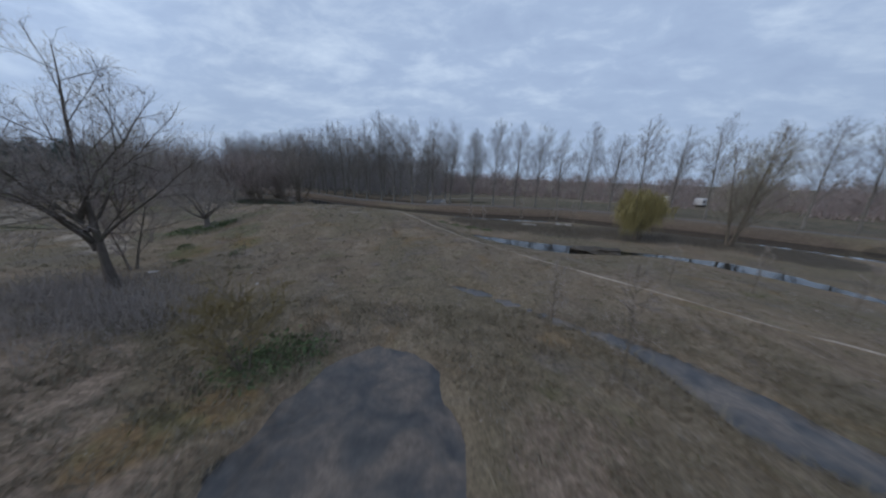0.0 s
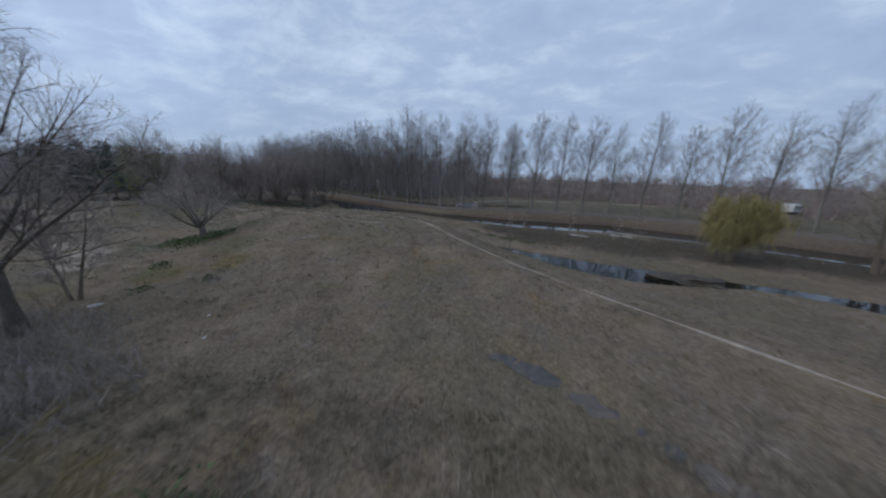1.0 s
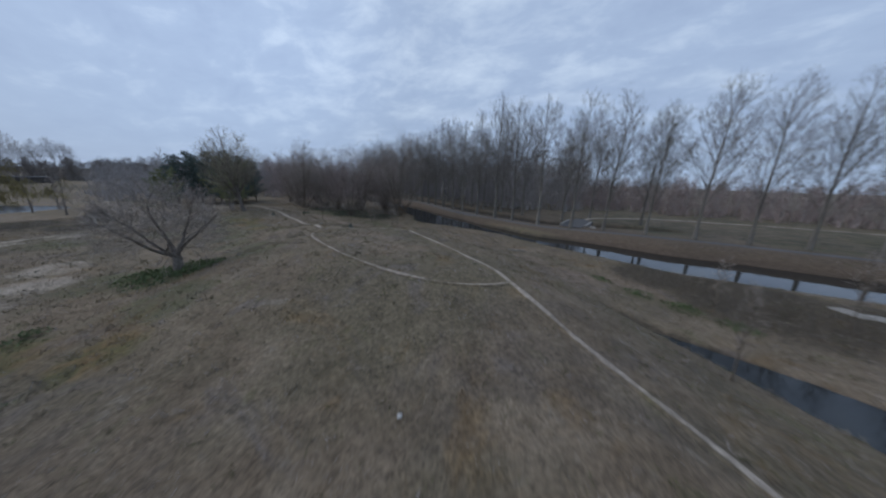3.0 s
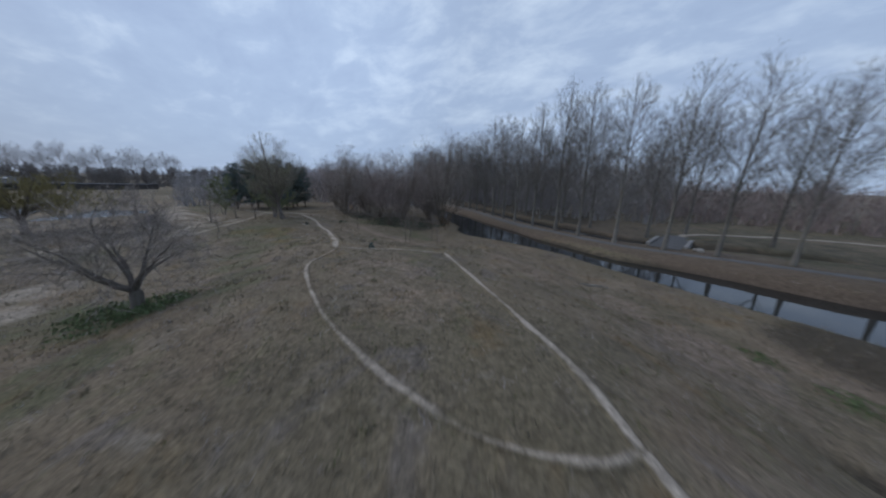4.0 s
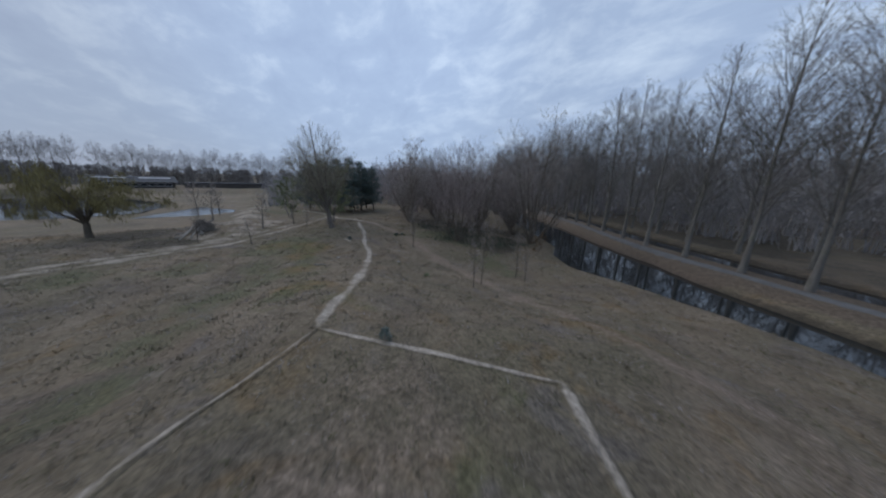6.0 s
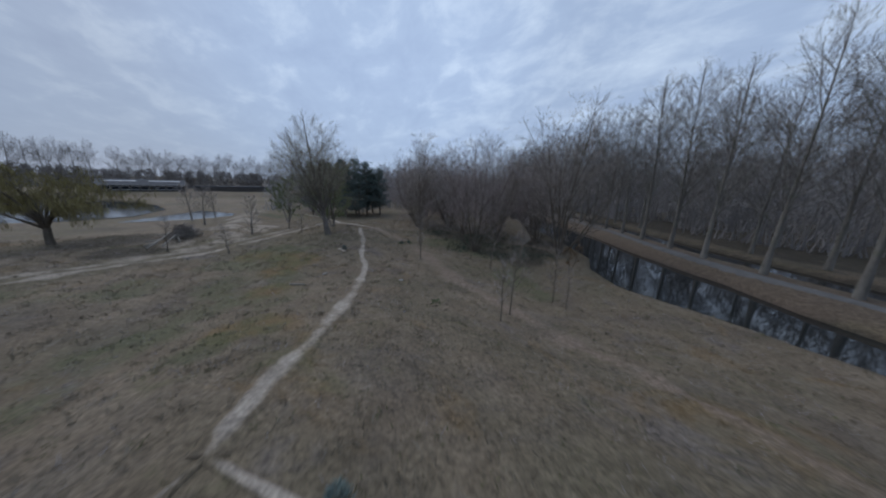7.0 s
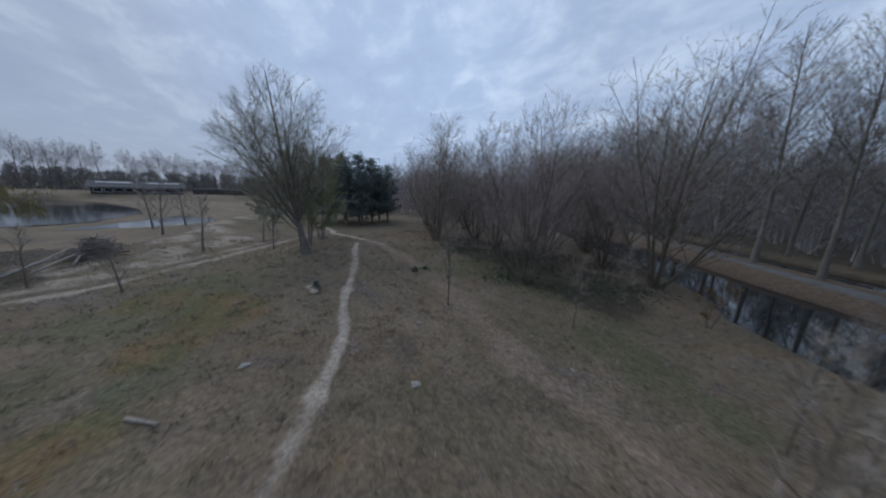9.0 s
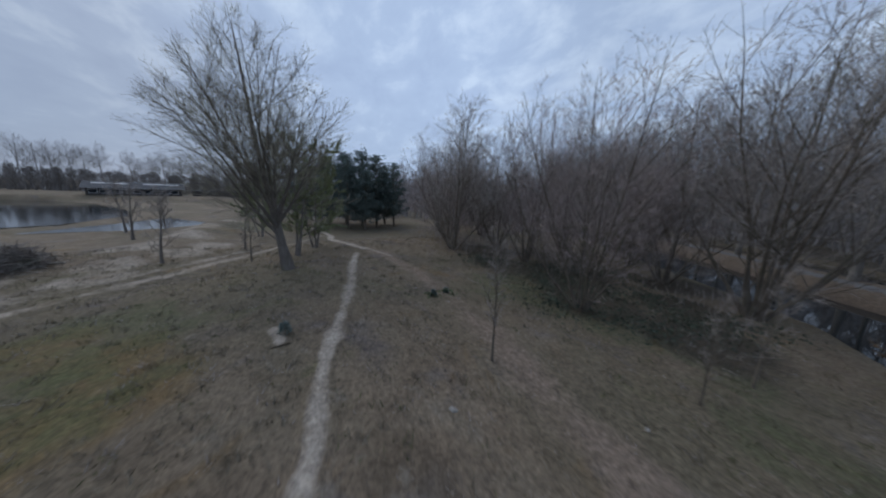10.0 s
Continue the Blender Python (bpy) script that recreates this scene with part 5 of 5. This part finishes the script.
blades("dry_grass", 17000, 9, (-62, 24, 1, 62), 31, M_STRAW, "dry straw-coloured grass tufts on the hill and meadow", 0.07, 0.22, 0.030, 0.11)
blades("green_grass", 7000, 9, (-62, 24, 1, 62), 32, M_BLADE, "short olive grass tufts between the straw", 0.05, 0.14, 0.032, 0.13)
blades("dark_grass", 6000, 8, (-62, 24, 1, 62), 34, M_TWIG, "dead dark weeds standing in the grass", 0.06, 0.20, 0.026, 0.12)
blades("pale_sedge", 2600, 12, (-14, 14, 1, 14), 33, M_SEDGE, "pale withered sedge round the flooded hollow", 0.12, 0.42, 0.035, 0.16)


# ---- brush pile ----
def stick(parent, name, a, b, r0, r1, material, n=7):
    g = Growth(int(abs(a[0] * 97 + b[1] * 31)) % 9973)
    a, b = Vector(a), Vector(b)
    mid = a.lerp(b, 0.5) + Vector((g.rng.gauss(0, 0.03), g.rng.gauss(0, 0.03), 0)) * (b - a).length
    g.tube([a, a.lerp(mid, 0.5), mid, mid.lerp(b, 0.5), b], [r0, r0 * 0.9 + r1 * 0.1, (r0 + r1) / 2, r0 * 0.3 + r1 * 0.7, r1], n)
    k = len(g.wood)
    g.wood_faces += [tuple(range(n))[::-1], tuple(range(k - n, k))]
    return mesh_object(name, [tuple(v) for v in g.wood], g.wood_faces, material, parent, True)


pile = tagged(new("brush_pile"), "heap of dark brushwood with pale weathered logs on sand", "brush pile")
bx, by = -57.0, 29.6
bz = ground_z(bx, by)
pile.matrix_basis = pose(bx, by, bz)
for a, b, r0, r1 in [((5.2, -1.0, 0.12), (0.3, -0.6, 0.75), 0.17, 0.10), ((4.6, -0.2, 0.14), (-0.4, -0.2, 0.5), 0.15, 0.09), ((4.0, -1.5, 0.10), (0.2, -1.0, 0.3), 0.13, 0.09), ((3.0, 0.6, 0.12), (-1.0, -1.0, 0.55), 0.12, 0.07), ((2.0, -1.9, 0.1), (1.6, 0.6, 0.5), 0.11, 0.07), ((-1.0, 1.6, 0.1), (1.0, -1.8, 0.6), 0.12, 0.06)]:
    stick(pile, "log", a, b, r0 * 0.5, r1 * 0.5, M_LOG)
g = Growth(77)
for _ in range(420):
    r = abs(g.rng.gauss(0, 0.75))
    a = g.rng.random() * 6.28
    c = Vector((math.cos(a) * r * 1.3 - 0.4, math.sin(a) * r + 0.2, max(0.05, (1.35 - 0.8 * r) * g.rng.random())))
    d = Vector((g.rng.gauss(0, 1), g.rng.gauss(0, 1), g.rng.gauss(0, 0.35))).normalized()
    ln = g.rng.uniform(0.5, 1.5)
    g.tube([c - d * ln * 0.5, c + d * ln * 0.5], [0.025, 0.01], 3)
    g.spray([c, c + d * ln * 0.5], [d, d], 4, 0.5, 0.02, 0.5)
mesh_object("brushwood", [tuple(v) for v in g.wood], g.wood_faces, M_DARKBARK, pile)
mesh_object("twig_tangle", [tuple(v) for v in g.slips], g.slip_faces, M_TWIG, pile)


# ---- stones, litter and single sticks in the grass ----
def stone(name, x, y, size, seed, material, label, category="stone", flat=0.5, group=""):
    bm = bmesh.new()
    bmesh.ops.create_icosphere(bm, subdivisions=2, radius=1.0)
    for v in bm.verts:
        n = noise.noise(v.co * 1.4 + Vector((seed, 0, 0)))
        v.co = Vector((v.co.x * size * 1.25, v.co.y * size * 0.85, v.co.z * size * flat)) * (1 + 0.45 * n)
    me = bpy.data.meshes.new(name)
    bm.to_mesh(me)
    bm.free()
    me.materials.append(material)
    ob = new(name, me)
    ob.matrix_basis = pose(x, y, ground_z(x, y) + size * flat * 0.35, 0, 0, seed * 57)
    return tagged(ob, label, category, group)


for j, (x, y, size) in enumerate([(-35.3, 44.8, 0.20), (-37.9, 40.6, 0.20), (-33.4, 41.0, 0.12), (-38.6, 46.4, 0.13), (-36.5, 50.9, 0.1), (-34.3, 50.6, 0.12), (-44.2, 49.4, 0.18), (-30.4, 42.9, 0.09)]):
    stone("stone", x, y, size * 0.62, j + 1, M_STONE, "pale flat stone lying in the worn grass", "stone", 0.4, "stones on the ridge")
for j, (x, y) in enumerate([(-11.45, 15.45), (-7.0, 25.1), (-13.3, 12.6), (-19.3, 16.8), (-12.9, 16.9)]):
    stone("litter", x, y, 0.07 if j != 3 else 0.2, j + 20, M_PLASTIC, "scrap of pale litter on the grass", "litter", 0.25, "litter on the grass")
stone("boulder", -2.7, 67.9, 0.42, 31, M_STONE, "pale boulder at the path junction", "boulder", 0.7)
for j, (x, y) in enumerate([(12.2, 47.8), (13.2, 47.5), (18.3, 49.4), (19.8, 48.9)]):
    stone("pale_slab", x, y, 0.7, j + 40, M_STONE, "pale sandy slab on the canal bank", "slab", 0.12, "slabs on the canal bank")

# small dark evergreen seedlings
def seedling(x, y, tall, seed, label):
    g = Growth(seed)
    g.tube([Vector((0, 0, -0.05)), Vector((0.01, 0, tall * 0.5)), Vector((0, 0.01, tall))], [0.018, 0.013, 0.004], 5)
    for _ in range(260):
        u = g.rng.random()
        a = g.rng.random() * 6.28
        r = 0.45 * tall * (1 - 0.75 * u) * g.rng.random() ** 0.5
        d = Vector((math.cos(a), math.sin(a), g.rng.uniform(0.1, 1.0))).normalized()
        g.slip(Vector((math.cos(a) * r, math.sin(a) * r, tall * (0.08 + 0.85 * u))), d, 0.11, 0.035)
    t = make_tree("seedling", g, M_DARKBARK, M_NEEDLE, label, "seedling", "seedlings")
    t.matrix_basis = put(t, x, y, seed * 40, 1.0, 0.0)


seedling(-42.9, 42.9, 0.42, 3, "small dark evergreen seedling behind a pale scrape of sand")
seedling(-23.1, 38.7, 0.5, 4, "small dark evergreen seedling in the grass")
seedling(-45.3, 49.9, 0.3, 5, "low dark evergreen seedling beside the track")
seedling(-44.9, 49.0, 0.34, 6, "low dark evergreen seedling beside the track")
for a, b, label in [((-10.6, 48.2), (-9.3, 49.6), "pale fallen branch on the meadow"), ((-10.2, 48.1), (-8.9, 49.4), "pale fallen branch on the meadow"), ((11.4, 7.2), (12.6, 5.6), "bleached branch at the puddle's edge"), ((-36.9, 38.6), (-36.3, 39.3), "short bleached branch in the grass"), ((-48.0, 31.6), (-47.2, 32.2), "dark branch beside the wheel track")]:
    limb = tagged(new("fallen_branch"), label, "branch", "fallen branches")
    limb.matrix_basis = pose(a[0], a[1], ground_z(*a))
    stick(limb, "wood", (0, 0, 0.04), (b[0] - a[0], b[1] - a[1], ground_z(*b) - ground_z(*a) + 0.06), 0.05, 0.03, M_LOG, 6)

# the dark mud bank standing in the ditch
bm = bmesh.new()
bmesh.ops.create_icosphere(bm, subdivisions=3, radius=1.0)
for v in bm.verts:
    n = noise.noise(v.co * 1.6)
    v.co = Vector((v.co.x * 2.7, v.co.y * 1.0, v.co.z * 0.55)) * (1 + 0.5 * n)
mud = new("mud_bank")
mud.matrix_basis = pose(16.0, 30.6, -0.75, 0, 0, -14)
part("earth", bm, M_MUD, mud)
tagged(mud, "dark slumped bank of wet earth at the ditch's edge", "mud bank")

# ---- culvert at the junction of the dike path ----
culvert = tagged(new("culvert_bridge"), "small path bridge with pale concrete wing walls", "bridge")
culvert.matrix_basis = pose(-5.2, 71.5, 0.08, 0, 0, -8)
part("deck", box_bm(-1.5, -4.0, 0.0, 1.5, 8.0, 0.10, 0.02), M_ASPHALT, culvert)
part("wing_wall", box_bm(-2.0, -2.6, -0.6, -1.6, 3.8, 0.32, 0.03), M_CONCRETE, culvert)
part("wing_wall", box_bm(1.6, -2.6, -0.6, 2.0, 3.8, 0.32, 0.03), M_CONCRETE, culvert)
strip("park_path", [(-4.4, 78), (-1, 84), (8, 88), (22, 92), (40, 93), (60, 90)], 0.6, "pale park path behind the culvert", "path", 0.8, 0.04, seed=12)

# ---- the long low building beyond the pond ----
hall = tagged(new("low_hall"), "long low dark hall with light roof strips beyond the pond", "building")
hall.matrix_basis = pose(-153.0, 0.5, ground_z(-153.0, 0.5) - 0.05, 0, 0, 107)
part("wall", box_bm(-9.5, -5.0, 0.0, 9.5, 5.0, 2.1), M_WALL, hall)
bm = bmesh.new()
vs = [bm.verts.new(p) for p in [(-10.3, -5.8, 2.0), (10.3, -5.8, 2.0), (10.3, 5.8, 2.0), (-10.3, 5.8, 2.0), (-10.3, 0, 3.9), (10.3, 0, 3.9)]]
for f in ((0, 1, 5, 4), (2, 3, 4, 5), (0, 4, 3), (1, 2, 5), (0, 3, 2, 1)):
    bm.faces.new([vs[i] for i in f])
roof = part("roof", bm, M_ROOF, hall)
for x0, x1 in ((-8.6, -1.6), (1.2, 9.0)):
    for side in (-1, 1):
        light = part("roof_light", box_bm(x0, -0.22, -0.04, x1, 0.22, 0.05), M_WHITE, hall, "long pale roof light")
        light.matrix_basis = pose(0, side * 1.7, 3.40, -side * 18, 0, 0)
for i in range(9):
    for side in (-1, 1):
        x0, y0 = -8.9 + i * 2.0, side * 5.0
        pane = part("window", box_bm(x0, y0 - 0.04, 0.7, x0 + 1.5, y0 + 0.04, 1.7), M_GLASS, hall)
        bm = box_bm(x0 - 0.06, y0 - 0.06, 0.62, x0 + 1.56, y0 + 0.06, 0.70)
        for a, b, c, d in ((x0 - 0.06, 1.70, x0 + 1.56, 1.78), (x0 - 0.06, 0.70, x0, 1.70), (x0 + 1.5, 0.70, x0 + 1.56, 1.70)):
            bmesh.ops.create_cube(bm, size=1.0, matrix=Matrix.Translation(((a + c) / 2, y0, (b + d) / 2)) @ Matrix.Diagonal((c - a, 0.12, d - b, 1)))
        part("window_frame", bm, M_WHITE, pane, "pale window frame")
gable = part("gable_trim", box_bm(-0.35, -3.2, -0.06, 0.35, 3.2, 0.06), M_WHITE, hall, "pale slanting ridge trim")
gable.matrix_basis = pose(-0.4, 2.9, 3.02, -18, 0, 0)
arcade = tagged(new("open_shed"), "long low open shed with a row of posts", "shed")
arcade.matrix_basis = pose(-156.0, 26.0, ground_z(-156.0, 26.0) - 0.5, 0, 0, 96)
part("roof", box_bm(-13, -3, 2.1, 13, 3, 2.45, 0.03), M_ROOF, arcade)
part("back_wall", box_bm(-13, -2.9, 0, 13, -2.7, 2.1), M_WALL, arcade)
for i in range(14):
    for side in (-1, 1):
        part("post", box_bm(-12.7 + i * 1.95 - 0.12, side * 2.6 - 0.12, 0, -12.7 + i * 1.95 + 0.12, side * 2.6 + 0.12, 2.1), M_CONCRETE if side < 0 else M_WALL, arcade)


# ---- pale cabins behind the canal's bend ----
def cabin(x, y, turn, long, label):
    c = tagged(new("caravan"), label, "caravan", "caravans beyond the canal")
    c.matrix_basis = pose(x, y, ground_z(x, y), 0, 0, turn)
    part("body", box_bm(-long / 2, -1.1, 0.45, long / 2, 1.1, 2.5, 0.15), M_WHITE, c)
    for s in (-1, 1):
        part("window", box_bm(s * long * 0.25 - 0.5, -1.13, 1.3, s * long * 0.25 + 0.5, -1.09, 1.9), M_GLASS, c)
        bm = bmesh.new()
        bmesh.ops.create_cone(bm, segments=14, radius1=0.33, radius2=0.33, depth=2.0, cap_ends=True, matrix=Matrix.Translation((s * 0.5, 0, 0.33)) @ Matrix.Rotation(radians(90), 4, "X"))
        wheel = part("wheel", bm, M_ROOF, c)
        bm = bmesh.new()
        bmesh.ops.create_cone(bm, segments=12, radius1=0.16, radius2=0.14, depth=2.04, cap_ends=True, matrix=Matrix.Translation((s * 0.5, 0, 0.33)) @ Matrix.Rotation(radians(90), 4, "X"))
        part("hub", bm, M_CONCRETE, wheel, "grey wheel hub")


for x, y, turn, ln in [(70.5, 94.6, 40, 5.0), (76.6, 89.4, 30, 4.0)]:
    cabin(x, y, turn, ln, "white caravan parked among bare trees")
